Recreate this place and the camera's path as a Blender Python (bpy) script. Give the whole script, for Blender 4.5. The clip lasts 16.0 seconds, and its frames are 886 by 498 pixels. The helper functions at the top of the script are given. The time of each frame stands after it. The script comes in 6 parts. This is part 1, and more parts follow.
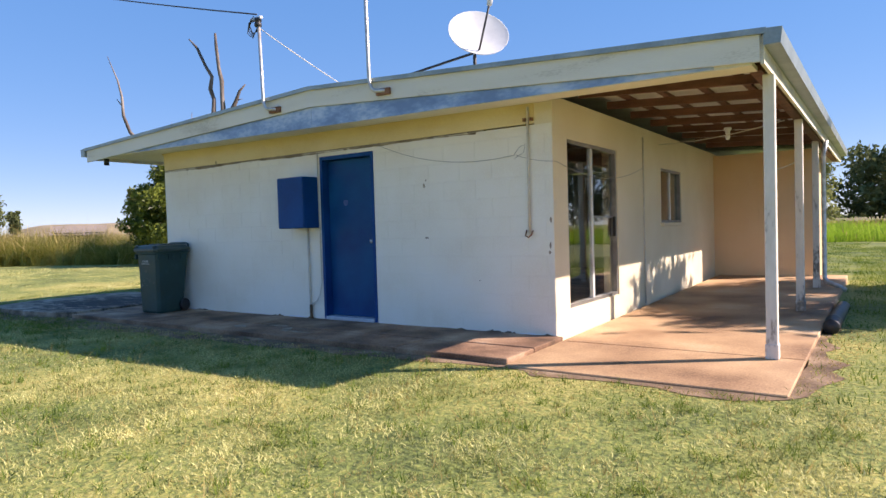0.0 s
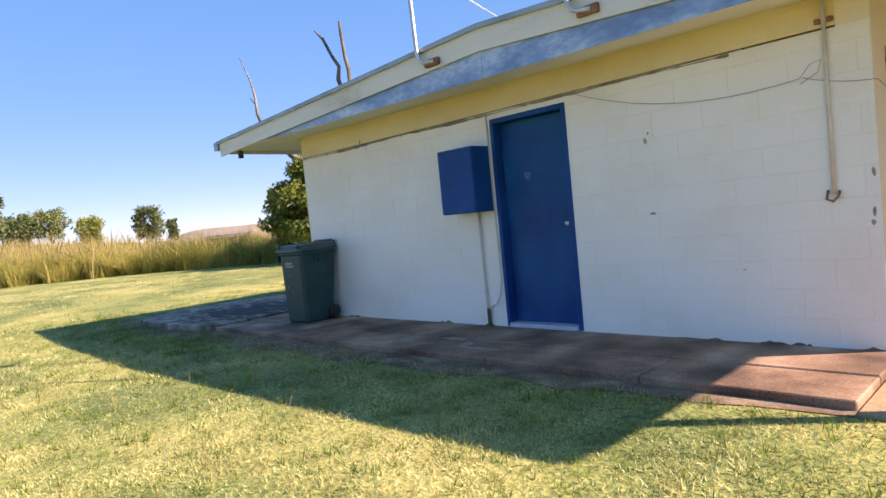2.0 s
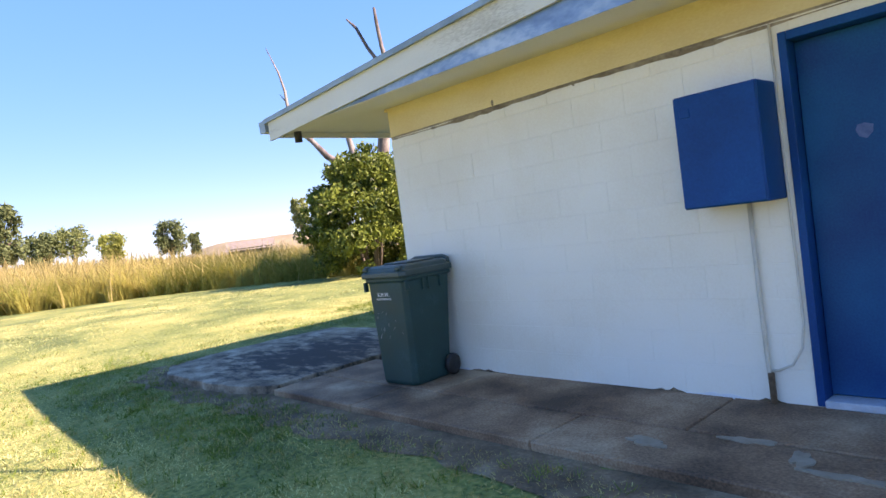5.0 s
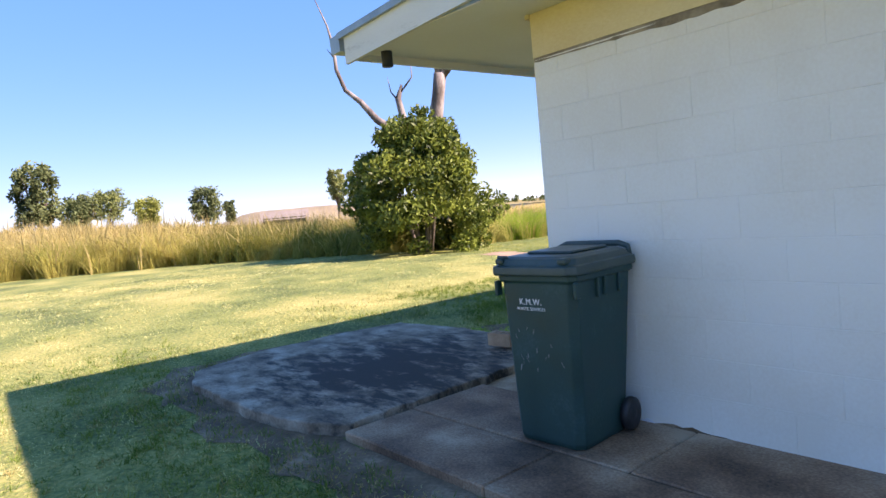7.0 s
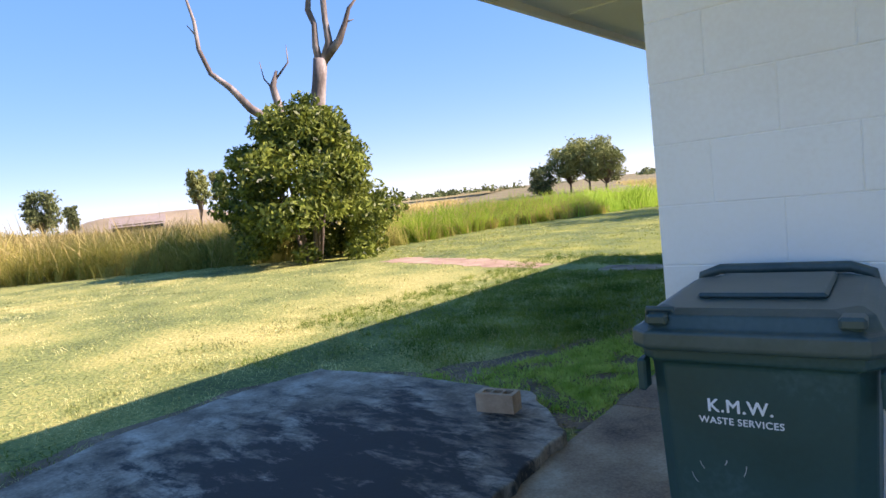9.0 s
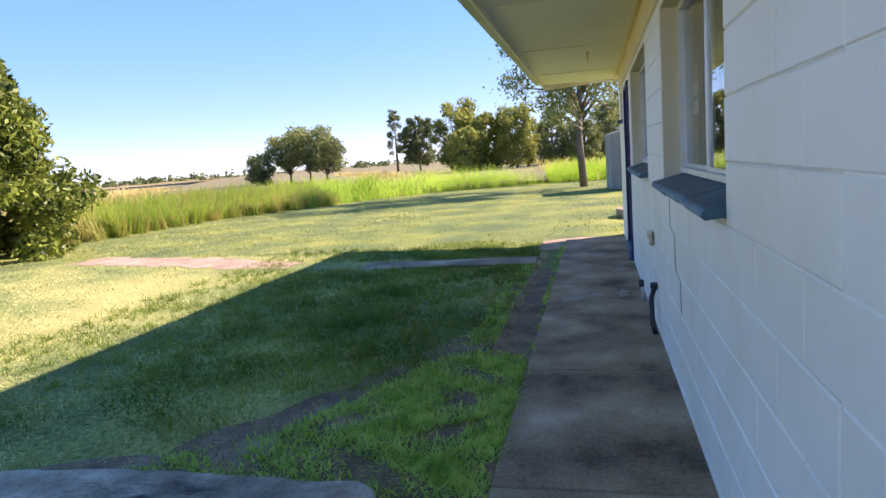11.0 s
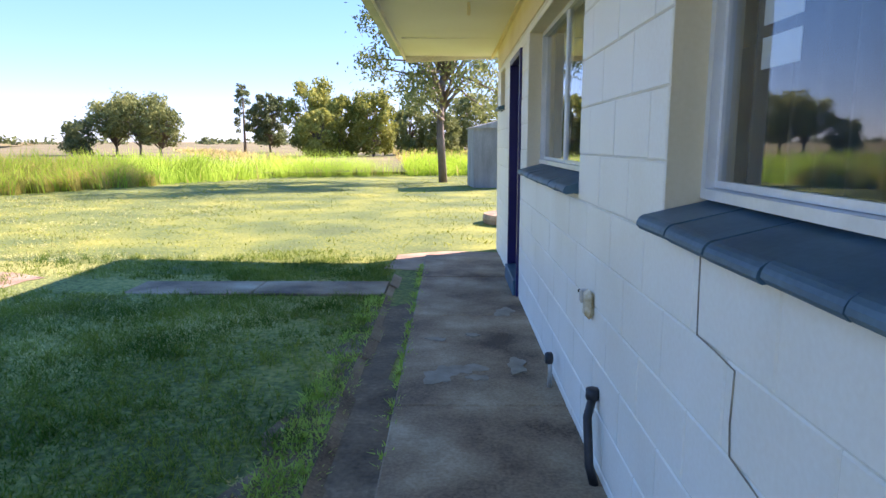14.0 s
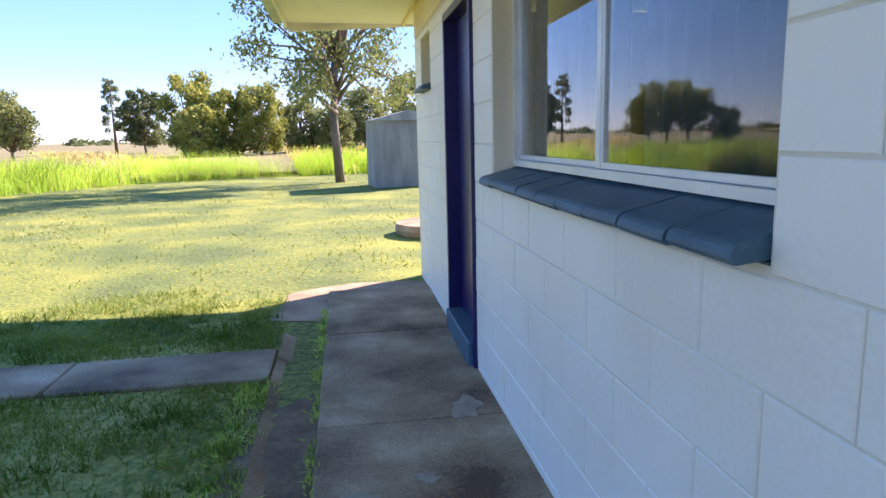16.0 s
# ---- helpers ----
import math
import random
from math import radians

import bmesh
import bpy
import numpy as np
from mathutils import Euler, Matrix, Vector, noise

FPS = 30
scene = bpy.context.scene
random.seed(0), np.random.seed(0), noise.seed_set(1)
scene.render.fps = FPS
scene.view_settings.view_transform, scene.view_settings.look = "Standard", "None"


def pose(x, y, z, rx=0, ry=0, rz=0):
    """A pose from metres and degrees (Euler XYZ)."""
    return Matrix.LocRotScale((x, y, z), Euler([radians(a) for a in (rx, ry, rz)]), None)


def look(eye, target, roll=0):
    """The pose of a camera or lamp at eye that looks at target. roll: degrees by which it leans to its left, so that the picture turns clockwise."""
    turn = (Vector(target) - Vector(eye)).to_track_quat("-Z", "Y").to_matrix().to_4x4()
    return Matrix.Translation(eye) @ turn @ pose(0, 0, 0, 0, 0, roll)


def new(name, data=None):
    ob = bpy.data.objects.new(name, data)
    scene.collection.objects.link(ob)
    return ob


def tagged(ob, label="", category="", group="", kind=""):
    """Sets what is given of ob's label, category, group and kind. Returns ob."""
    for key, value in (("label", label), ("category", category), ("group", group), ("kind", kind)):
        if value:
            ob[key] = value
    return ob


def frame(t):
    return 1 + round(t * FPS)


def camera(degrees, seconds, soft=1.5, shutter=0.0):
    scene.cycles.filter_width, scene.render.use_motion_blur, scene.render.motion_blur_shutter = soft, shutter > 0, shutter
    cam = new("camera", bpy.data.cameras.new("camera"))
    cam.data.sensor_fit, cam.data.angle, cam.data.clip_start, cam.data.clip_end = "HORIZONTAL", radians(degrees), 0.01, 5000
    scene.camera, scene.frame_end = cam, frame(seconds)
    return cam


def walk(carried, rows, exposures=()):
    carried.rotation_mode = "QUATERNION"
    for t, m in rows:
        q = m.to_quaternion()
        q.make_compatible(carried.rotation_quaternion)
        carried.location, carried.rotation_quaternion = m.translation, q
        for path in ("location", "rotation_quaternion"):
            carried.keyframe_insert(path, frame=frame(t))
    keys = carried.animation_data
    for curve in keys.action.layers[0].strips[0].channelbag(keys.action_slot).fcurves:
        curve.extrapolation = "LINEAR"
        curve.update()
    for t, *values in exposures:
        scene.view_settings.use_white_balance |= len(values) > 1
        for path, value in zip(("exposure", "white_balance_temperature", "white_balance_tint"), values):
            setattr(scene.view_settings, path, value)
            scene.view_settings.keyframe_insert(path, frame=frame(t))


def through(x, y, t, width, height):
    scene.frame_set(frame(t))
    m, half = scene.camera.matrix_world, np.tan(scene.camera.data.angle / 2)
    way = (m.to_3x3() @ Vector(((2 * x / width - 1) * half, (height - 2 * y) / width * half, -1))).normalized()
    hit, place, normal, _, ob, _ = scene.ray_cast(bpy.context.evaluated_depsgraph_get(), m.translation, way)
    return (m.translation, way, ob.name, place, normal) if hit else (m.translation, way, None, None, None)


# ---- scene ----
cam = camera(69.3, 16.0)

PATH = [
    (0, (0.107, -0.089, 1.212), (-1.023, 1.56, 1.148), -1.7),
    (0.5, (-0.325, 0.207, 1.239), (-1.524, 1.806, 1.183), -2.3),
    (1, (-0.787, 0.47, 1.23), (-2.072, 2.001, 1.162), -3.4),
    (1.5, (-1.27, 0.733, 1.245), (-2.64, 2.188, 1.16), -4.7),
    (2, (-1.69, 0.964, 1.228), (-3.12, 2.359, 1.137), -5.6),
    (2.5, (-2.235, 1.114, 1.215), (-3.645, 2.529, 1.128), -6.2),
    (3, (-2.721, 1.289, 1.229), (-4.095, 2.74, 1.149), -6.4),
    (3.5, (-3.202, 1.503, 1.241), (-4.539, 2.989, 1.168), -6.4),
    (4, (-3.686, 1.708, 1.277), (-5.033, 3.185, 1.215), -6.6),
    (4.5, (-4.195, 1.883, 1.334), (-5.595, 3.31, 1.268), -7.1),
    (5, (-4.709, 2.061, 1.355), (-6.179, 3.416, 1.289), -7.4),
    (5.2, (-4.861, 2.136, 1.364), (-6.376, 3.439, 1.292), -7.5),
    (7.3, (-7.088, 2.998, 1.404), (-8.612, 4.286, 1.268), -4.8),
    (7.5, (-7.258, 3.093, 1.426), (-8.767, 4.398, 1.289), -4.6),
    (8, (-7.754, 3.273, 1.42), (-9.202, 4.642, 1.254), -5.1),
    (8.5, (-8.262, 3.497, 1.44), (-9.664, 4.91, 1.249), -6.1),
    (9, (-8.732, 3.774, 1.439), (-9.979, 5.329, 1.275), -6.2),
    (9.5, (-9.141, 3.984, 1.449), (-10.125, 5.719, 1.306), -6.8),
    (10, (-9.487, 4.299, 1.472), (-10.368, 6.088, 1.323), -7.1),
    (10.2, (-9.61, 4.419, 1.448), (-10.428, 6.234, 1.26), -6.8),
    (12.3, (-10.165, 5.942, 1.367), (-10.213, 7.919, 1.072), -1.1),
    (12.5, (-10.149, 6.082, 1.362), (-10.19, 8.06, 1.072), -1.0),
    (13, (-10.154, 6.519, 1.387), (-10.196, 8.502, 1.129), -1.3),
    (13.5, (-10.199, 6.9, 1.38), (-10.221, 8.881, 1.107), -0.3),
    (14, (-10.165, 7.399, 1.37), (-10.186, 9.372, 1.045), -0.1),
    (14.5, (-10.203, 7.876, 1.328), (-10.147, 9.844, 0.975), -0.2),
    (15, (-10.238, 8.408, 1.337), (-10.112, 10.369, 0.964), -0.7),
    (15.5, (-10.253, 8.995, 1.333), (-10.041, 10.951, 0.974), -1.1),
    (16, (-10.273, 9.482, 1.362), (-9.98, 11.43, 1.017), -1.4),
]
walk(cam, [(t, look(eye, target, roll)) for t, eye, target, roll in PATH], exposures=[(0.0, 1.83, 6950, 26), (3.5, 2.40, 7500, 33), (5.0, 2.50, 7100, 33), (8.0, 2.23, 6850, 32), (10.0, 2.27, 6850, 31), (12.5, 2.66, 6600, 34), (16.0, 2.77, 6700, 34)])

# ---- daylight ----
SUN = Vector((1.17, 0.745, 1.0)).normalized()
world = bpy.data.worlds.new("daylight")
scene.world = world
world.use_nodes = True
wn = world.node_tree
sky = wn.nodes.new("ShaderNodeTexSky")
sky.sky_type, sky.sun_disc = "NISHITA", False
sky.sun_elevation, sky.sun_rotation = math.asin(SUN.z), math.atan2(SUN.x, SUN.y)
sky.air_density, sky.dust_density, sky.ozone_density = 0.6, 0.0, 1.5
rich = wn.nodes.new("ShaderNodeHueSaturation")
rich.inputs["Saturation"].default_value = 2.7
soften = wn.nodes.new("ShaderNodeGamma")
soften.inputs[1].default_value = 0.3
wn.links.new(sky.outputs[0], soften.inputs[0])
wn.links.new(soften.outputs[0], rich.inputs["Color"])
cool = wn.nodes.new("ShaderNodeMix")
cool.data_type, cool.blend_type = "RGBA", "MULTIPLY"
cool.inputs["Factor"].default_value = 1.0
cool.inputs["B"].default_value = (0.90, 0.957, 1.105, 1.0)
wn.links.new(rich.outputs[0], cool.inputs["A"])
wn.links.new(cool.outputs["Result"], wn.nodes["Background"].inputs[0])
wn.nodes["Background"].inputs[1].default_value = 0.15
sun = new("sun", bpy.data.lights.new("sun", "SUN"))
sun.data.energy, sun.data.angle, sun.data.color = 2.7, radians(0.55), (1.0, 0.935, 0.84)
sun.matrix_world = look(SUN * 60, (0, 0, 0))


# ---- materials ----
def material(name, stops, scale=6.0, rough=0.7, metal=0.0, bump=0.1, fine=80.0, spec=0.5, stretch=(1, 1, 1), own=0.0, where="Position", detail=6.0, weight=0.35, relief=0.01, rough2=None):
    """A noise-mottled surface: stops are (place, colour) along a coarse noise, with a fine noise over them for grain and bump."""
    m = bpy.data.materials.new(name)
    m.use_nodes = True
    nt = m.node_tree
    b = nt.nodes["Principled BSDF"]
    if where == "Position":
        co = nt.nodes.new("ShaderNodeNewGeometry").outputs["Position"]
    else:
        co = nt.nodes.new("ShaderNodeTexCoord").outputs["Object"]
    mp = nt.nodes.new("ShaderNodeMapping")
    mp.inputs["Scale"].default_value = stretch
    nt.links.new(co, mp.inputs[0])
    n1, n2 = nt.nodes.new("ShaderNodeTexNoise"), nt.nodes.new("ShaderNodeTexNoise")
    for n, s, d in ((n1, scale, detail), (n2, fine, 4.0)):
        n.inputs["Scale"].default_value, n.inputs["Detail"].default_value = s, d
        nt.links.new(mp.outputs[0], n.inputs[0])
    mix = nt.nodes.new("ShaderNodeMath")
    mix.operation = "MULTIPLY_ADD"
    sub = nt.nodes.new("ShaderNodeMath")
    sub.operation = "SUBTRACT"
    nt.links.new(n2.outputs["Fac"], sub.inputs[0])
    sub.inputs[1].default_value = 0.5
    nt.links.new(sub.outputs[0], mix.inputs[0])
    mix.inputs[1].default_value = weight
    nt.links.new(n1.outputs["Fac"], mix.inputs[2])
    out = mix.outputs[0]
    if own:
        info, ad = nt.nodes.new("ShaderNodeObjectInfo"), nt.nodes.new("ShaderNodeMath")
        ad.operation = "MULTIPLY_ADD"
        nt.links.new(info.outputs["Random"], ad.inputs[0])
        ad.inputs[1].default_value = own
        nt.links.new(out, ad.inputs[2])
        off = nt.nodes.new("ShaderNodeMath")
        off.operation = "SUBTRACT"
        off.inputs[1].default_value = own / 2
        nt.links.new(ad.outputs[0], off.inputs[0])
        out = off.outputs[0]
    ramp = nt.nodes.new("ShaderNodeValToRGB")
    el = ramp.color_ramp.elements
    while len(el) < len(stops):
        el.new(0.5)
    for e, (p, c) in zip(el, stops):
        e.position, e.color = p, (*c, 1)
    nt.links.new(out, ramp.inputs[0])
    nt.links.new(ramp.outputs[0], b.inputs["Base Color"])
    b.inputs["Roughness"].default_value, b.inputs["Metallic"].default_value = rough, metal
    b.inputs["Specular IOR Level"].default_value = spec
    if rough2 is not None:
        rr = nt.nodes.new("ShaderNodeMapRange")
        rr.inputs["From Min"].default_value, rr.inputs["From Max"].default_value = 0.35, 0.65
        rr.inputs["To Min"].default_value, rr.inputs["To Max"].default_value = rough, rough2
        nt.links.new(n1.outputs["Fac"], rr.inputs[0])
        nt.links.new(rr.outputs[0], b.inputs["Roughness"])
    if bump:
        bp = nt.nodes.new("ShaderNodeBump")
        bp.inputs["Strength"].default_value, bp.inputs["Distance"].default_value = bump, relief
        nt.links.new(mix.outputs[0], bp.inputs["Height"])
        nt.links.new(bp.outputs[0], b.inputs["Normal"])
    return m


def foliage(name, dark, light, rough=0.7, through=0.35, spec=0.12, seed_scale=1.3, fine=9.0):
    """Leaves or blades: colour varies in patches, and some light shines through."""
    m = material(name, [(0.3, dark), (0.7, light)], scale=seed_scale, fine=fine, rough=rough, bump=0, spec=spec, weight=0.9)
    nt = m.node_tree
    b = nt.nodes["Principled BSDF"]
    tr, mx = nt.nodes.new("ShaderNodeBsdfTranslucent"), nt.nodes.new("ShaderNodeMixShader")
    ramp = next(n for n in nt.nodes if n.type == "VALTORGB")
    nt.links.new(ramp.outputs[0], tr.inputs[0])
    mx.inputs[0].default_value = through
    nt.links.new(b.outputs[0], mx.inputs[1])
    nt.links.new(tr.outputs[0], mx.inputs[2])
    nt.links.new(mx.outputs[0], nt.nodes["Material Output"].inputs[0])
    return m


def glass(name, tint=(0.9, 0.95, 0.93), rough=0.0):
    m = bpy.data.materials.new(name)
    m.use_nodes = True
    b = m.node_tree.nodes["Principled BSDF"]
    b.inputs["Base Color"].default_value = (*tint, 1)
    b.inputs["Transmission Weight"].default_value = 1.0
    b.inputs["Roughness"].default_value = rough
    b.inputs["IOR"].default_value = 1.52
    return m


CREAM = material("cream_paint", [(0.3, (0.80, 0.74, 0.61)), (0.55, (0.86, 0.82, 0.71)), (0.8, (0.88, 0.85, 0.76))], scale=1.3, fine=60, rough=0.5, bump=0.25, own=0.05, relief=0.004)
MORTAR = material("painted_joint", [(0.35, (0.66, 0.60, 0.47)), (0.65, (0.80, 0.75, 0.62))], scale=2.0, fine=50, rough=0.75, bump=0.3)
YELLOW = material("yellow_cream_paint", [(0.3, (0.70, 0.55, 0.27)), (0.6, (0.80, 0.67, 0.38)), (0.8, (0.82, 0.73, 0.50))], scale=1.1, fine=40, rough=0.6, bump=0.2, stretch=(1, 1, 2))
PATIO_CREAM = material("patio_wall_paint", [(0.3, (0.72, 0.62, 0.42)), (0.6, (0.80, 0.71, 0.52)), (0.8, (0.82, 0.75, 0.58))], scale=1.0, fine=60, rough=0.55, bump=0.2)
APRICOT = material("apricot_board_paint", [(0.3, (0.72, 0.50, 0.27)), (0.7, (0.79, 0.59, 0.36))], scale=0.9, fine=50, rough=0.6, bump=0.1)
FASCIA = material("weathered_cream_board", [(0.25, (0.45, 0.40, 0.30)), (0.42, (0.70, 0.66, 0.55)), (0.8, (0.76, 0.73, 0.63))], scale=2.2, fine=70, rough=0.6, bump=0.25, stretch=(0.4, 0.4, 2))
BLUEMETAL = material("weathered_blue_flashing", [(0.36, (0.17, 0.25, 0.36)), (0.5, (0.25, 0.35, 0.47)), (0.66, (0.48, 0.55, 0.60))], scale=1.8, fine=14, rough=0.42, metal=0.4, bump=0.12, stretch=(1, 1, 2.2))
SOFFIT = material("soffit_sheet_paint", [(0.3, (0.74, 0.70, 0.57)), (0.7, (0.81, 0.78, 0.67))], scale=0.8, fine=60, rough=0.6, bump=0.08)
GUTTER = material("grey_green_gutter", [(0.35, (0.22, 0.27, 0.27)), (0.65, (0.34, 0.39, 0.38))], scale=3.0, fine=40, rough=0.4, metal=0.3, bump=0.1)
GALV = material("galvanised_pipe", [(0.35, (0.42, 0.40, 0.36)), (0.65, (0.66, 0.64, 0.60))], scale=9.0, fine=60, rough=0.42, metal=0.6, bump=0.1)
ROOF = material("roof_sheet", [(0.35, (0.30, 0.34, 0.34)), (0.65, (0.42, 0.46, 0.45))], scale=1.5, fine=30, rough=0.5, metal=0.3, bump=0.1)
RAFTER = material("brown_stained_timber", [(0.3, (0.085, 0.035, 0.02)), (0.7, (0.19, 0.085, 0.05))], scale=3.0, fine=40, rough=0.7, bump=0.3, stretch=(1, 4, 4))
# Sheet colour raised to hold light bounced up from the patio floor.
UNDERSIDE = material("roof_underside", [(0.3, (0.56, 0.54, 0.49)), (0.7, (0.70, 0.68, 0.63))], scale=2.0, fine=40, rough=0.6, bump=0.1)
BLUE = material("royal_blue_gloss_paint", [(0.3, (0.001, 0.046, 0.165)), (0.6, (0.001, 0.068, 0.235)), (0.8, (0.003, 0.095, 0.28))], scale=1.7, fine=70, rough=0.34, bump=0.06, where="Object", rough2=0.5, spec=0.15)
DOORBLUE = material("door_blue_paint", [(0.3, (0.001, 0.046, 0.165)), (0.55, (0.0005, 0.088, 0.225)), (0.8, (0.002, 0.12, 0.28))], scale=1.4, fine=80, rough=0.34, bump=0.05, where="Object", rough2=0.5, spec=0.15)
NAVY = material("navy_door_paint", [(0.3, (0.008, 0.006, 0.07)), (0.7, (0.016, 0.012, 0.11))], scale=2.0, fine=60, rough=0.35, bump=0.05)
SLATEBLUE = material("slate_blue_tile_paint", [(0.3, (0.035, 0.09, 0.13)), (0.7, (0.07, 0.15, 0.20))], scale=5.0, fine=60, rough=0.5, bump=0.15, own=0.12, relief=0.004, spec=0.35)
STEPGREY = material("pale_threshold", [(0.3, (0.36, 0.40, 0.45)), (0.7, (0.55, 0.60, 0.65))], scale=6, fine=60, rough=0.6, bump=0.15)
POST = material("peeling_white_post", [(0.30, (0.22, 0.19, 0.15)), (0.42, (0.66, 0.62, 0.54)), (0.8, (0.76, 0.73, 0.66))], scale=5.0, fine=40, rough=0.6, bump=0.35, stretch=(1, 1, 0.35))
ALU = material("white_aluminium", [(0.3, (0.62, 0.63, 0.62)), (0.7, (0.74, 0.75, 0.74))], scale=6, fine=60, rough=0.35, metal=0.2, bump=0.03)
BRONZE = material("dull_aluminium", [(0.3, (0.20, 0.19, 0.17)), (0.7, (0.36, 0.34, 0.31))], scale=6, fine=60, rough=0.4, metal=0.5, bump=0.03)
GLASS = glass("window_glass")
CURTAIN = material("grey_white_curtain", [(0.3, (0.50, 0.52, 0.55)), (0.7, (0.68, 0.70, 0.72))], scale=4, fine=200, rough=0.9, bump=0.1)
ROOMDARK_CLOTH = material("charcoal_curtain_and_room_dark", [(0.3, (0.025, 0.026, 0.028)), (0.7, (0.05, 0.05, 0.055))], scale=4, fine=200, rough=0.95, bump=0.1)
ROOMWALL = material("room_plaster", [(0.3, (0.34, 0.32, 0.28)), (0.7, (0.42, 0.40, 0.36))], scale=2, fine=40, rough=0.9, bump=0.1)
APRON = material("stained_concrete_path", [(0.30, (0.085, 0.046, 0.025)), (0.43, (0.20, 0.108, 0.060)), (0.55, (0.33, 0.195, 0.113)), (0.69, (0.50, 0.345, 0.22))], scale=1.7, fine=70, rough=0.8, bump=0.35, own=0.05, relief=0.006, detail=9)
SIDEPATH = material("grey_brown_concrete_path", [(0.30, (0.10, 0.056, 0.029)), (0.43, (0.235, 0.145, 0.082)), (0.57, (0.345, 0.232, 0.135)), (0.72, (0.48, 0.365, 0.24))], scale=2.1, fine=70, rough=0.82, bump=0.35, own=0.05, relief=0.006, detail=9)
PATIO = material("red_brown_patio_concrete", [(0.28, (0.16, 0.085, 0.045)), (0.44, (0.37, 0.22, 0.115)), (0.58, (0.52, 0.335, 0.18)), (0.74, (0.62, 0.47, 0.30))], scale=0.9, fine=60, rough=0.75, bump=0.3, relief=0.005, detail=9)


def mossy_concrete():
    """Pale broken concrete under a black crust of lichen that thins out towards the slab's rim."""
    m = material("blackened_concrete_slab", [(0.30, (0.13, 0.095, 0.062)), (0.5, (0.28, 0.215, 0.15)), (0.72, (0.48, 0.395, 0.295))], scale=4.0, fine=45, rough=0.9, bump=0.5, relief=0.012, detail=9)
    nt = m.node_tree
    bsdf = nt.nodes["Principled BSDF"]
    base = bsdf.inputs["Base Color"].links[0].from_socket
    geo, sub, flat = nt.nodes.new("ShaderNodeNewGeometry"), nt.nodes.new("ShaderNodeVectorMath"), nt.nodes.new("ShaderNodeVectorMath")
    sub.operation, flat.operation = "SUBTRACT", "MULTIPLY"
    sub.inputs[1].default_value = (-11.35, 5.95, 0.0)
    flat.inputs[1].default_value = (0.62, 0.72, 0.0)
    away = nt.nodes.new("ShaderNodeVectorMath")
    away.operation = "LENGTH"
    nt.links.new(geo.outputs["Position"], sub.inputs[0])
    nt.links.new(sub.outputs[0], flat.inputs[0])
    nt.links.new(flat.outputs[0], away.inputs[0])
    crust = nt.nodes.new("ShaderNodeTexNoise")
    crust.inputs["Roughness"].default_value = 0.72
    crust.inputs["Scale"].default_value, crust.inputs["Detail"].default_value, crust.inputs["Distortion"].default_value = 4.2, 12.0, 0.25
    stretch = nt.nodes.new("ShaderNodeMapping")
    stretch.inputs["Scale"].default_value = (0.7, 1.7, 1.0)
    stretch.inputs["Rotation"].default_value = (0.0, 0.0, 0.5)
    nt.links.new(geo.outputs["Position"], stretch.inputs[0])
    nt.links.new(stretch.outputs[0], crust.inputs[0])
    thin = nt.nodes.new("ShaderNodeMath")
    thin.operation = "MULTIPLY_ADD"
    nt.links.new(away.outputs["Value"], thin.inputs[0])
    thin.inputs[1].default_value = -0.30
    nt.links.new(crust.outputs["Fac"], thin.inputs[2])
    cover = nt.nodes.new("ShaderNodeMapRange")
    cover.inputs["From Min"].default_value, cover.inputs["From Max"].default_value = 0.23, 0.38
    nt.links.new(thin.outputs[0], cover.inputs[0])
    mx = nt.nodes.new("ShaderNodeMix")
    mx.data_type = "RGBA"
    nt.links.new(cover.outputs[0], mx.inputs["Factor"])
    nt.links.new(base, mx.inputs["A"])
    mx.inputs["B"].default_value = (0.04, 0.032, 0.026, 1)
    nt.links.new(mx.outputs["Result"], bsdf.inputs["Base Color"])
    return m


OLDSLAB = mossy_concrete()
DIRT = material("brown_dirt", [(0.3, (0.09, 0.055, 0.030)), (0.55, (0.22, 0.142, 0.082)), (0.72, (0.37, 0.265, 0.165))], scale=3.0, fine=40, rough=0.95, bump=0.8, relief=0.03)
PALEDIRT = material("pale_red_dirt", [(0.3, (0.25, 0.15, 0.09)), (0.7, (0.43, 0.30, 0.20))], scale=3.0, fine=40, rough=0.95, bump=0.6, relief=0.02)
GROUND = material("lawn_soil", [(0.28, (0.075, 0.10, 0.022)), (0.45, (0.17, 0.205, 0.045)), (0.60, (0.31, 0.295, 0.075)), (0.74, (0.43, 0.37, 0.12))], scale=0.55, fine=26, rough=0.95, bump=0.9, relief=0.04, detail=10, weight=0.75)
GREENGROUND = material("green_lawn_soil", [(0.28, (0.05, 0.08, 0.014)), (0.45, (0.10, 0.135, 0.024)), (0.60, (0.18, 0.20, 0.028)), (0.74, (0.28, 0.265, 0.04))], scale=0.7, fine=26, rough=0.95, bump=0.7, relief=0.03, detail=10, weight=0.75)
LAWN = foliage("lawn_blades", (0.15, 0.19, 0.04), (0.76, 0.70, 0.31), through=0.25, seed_scale=2.2, fine=90.0)
# Greener grass, with some of the house's shade put into its dark tones.
GREENSHADELAWN = foliage("green_and_shaded_lawn_blades", (0.045, 0.115, 0.013), (0.29, 0.35, 0.058), through=0.35, seed_scale=1.2, fine=70.0)
FARLAWN = foliage("sunny_lawn_blades", (0.13, 0.18, 0.010), (0.35, 0.365, 0.035), through=0.15, seed_scale=0.9, fine=40.0)
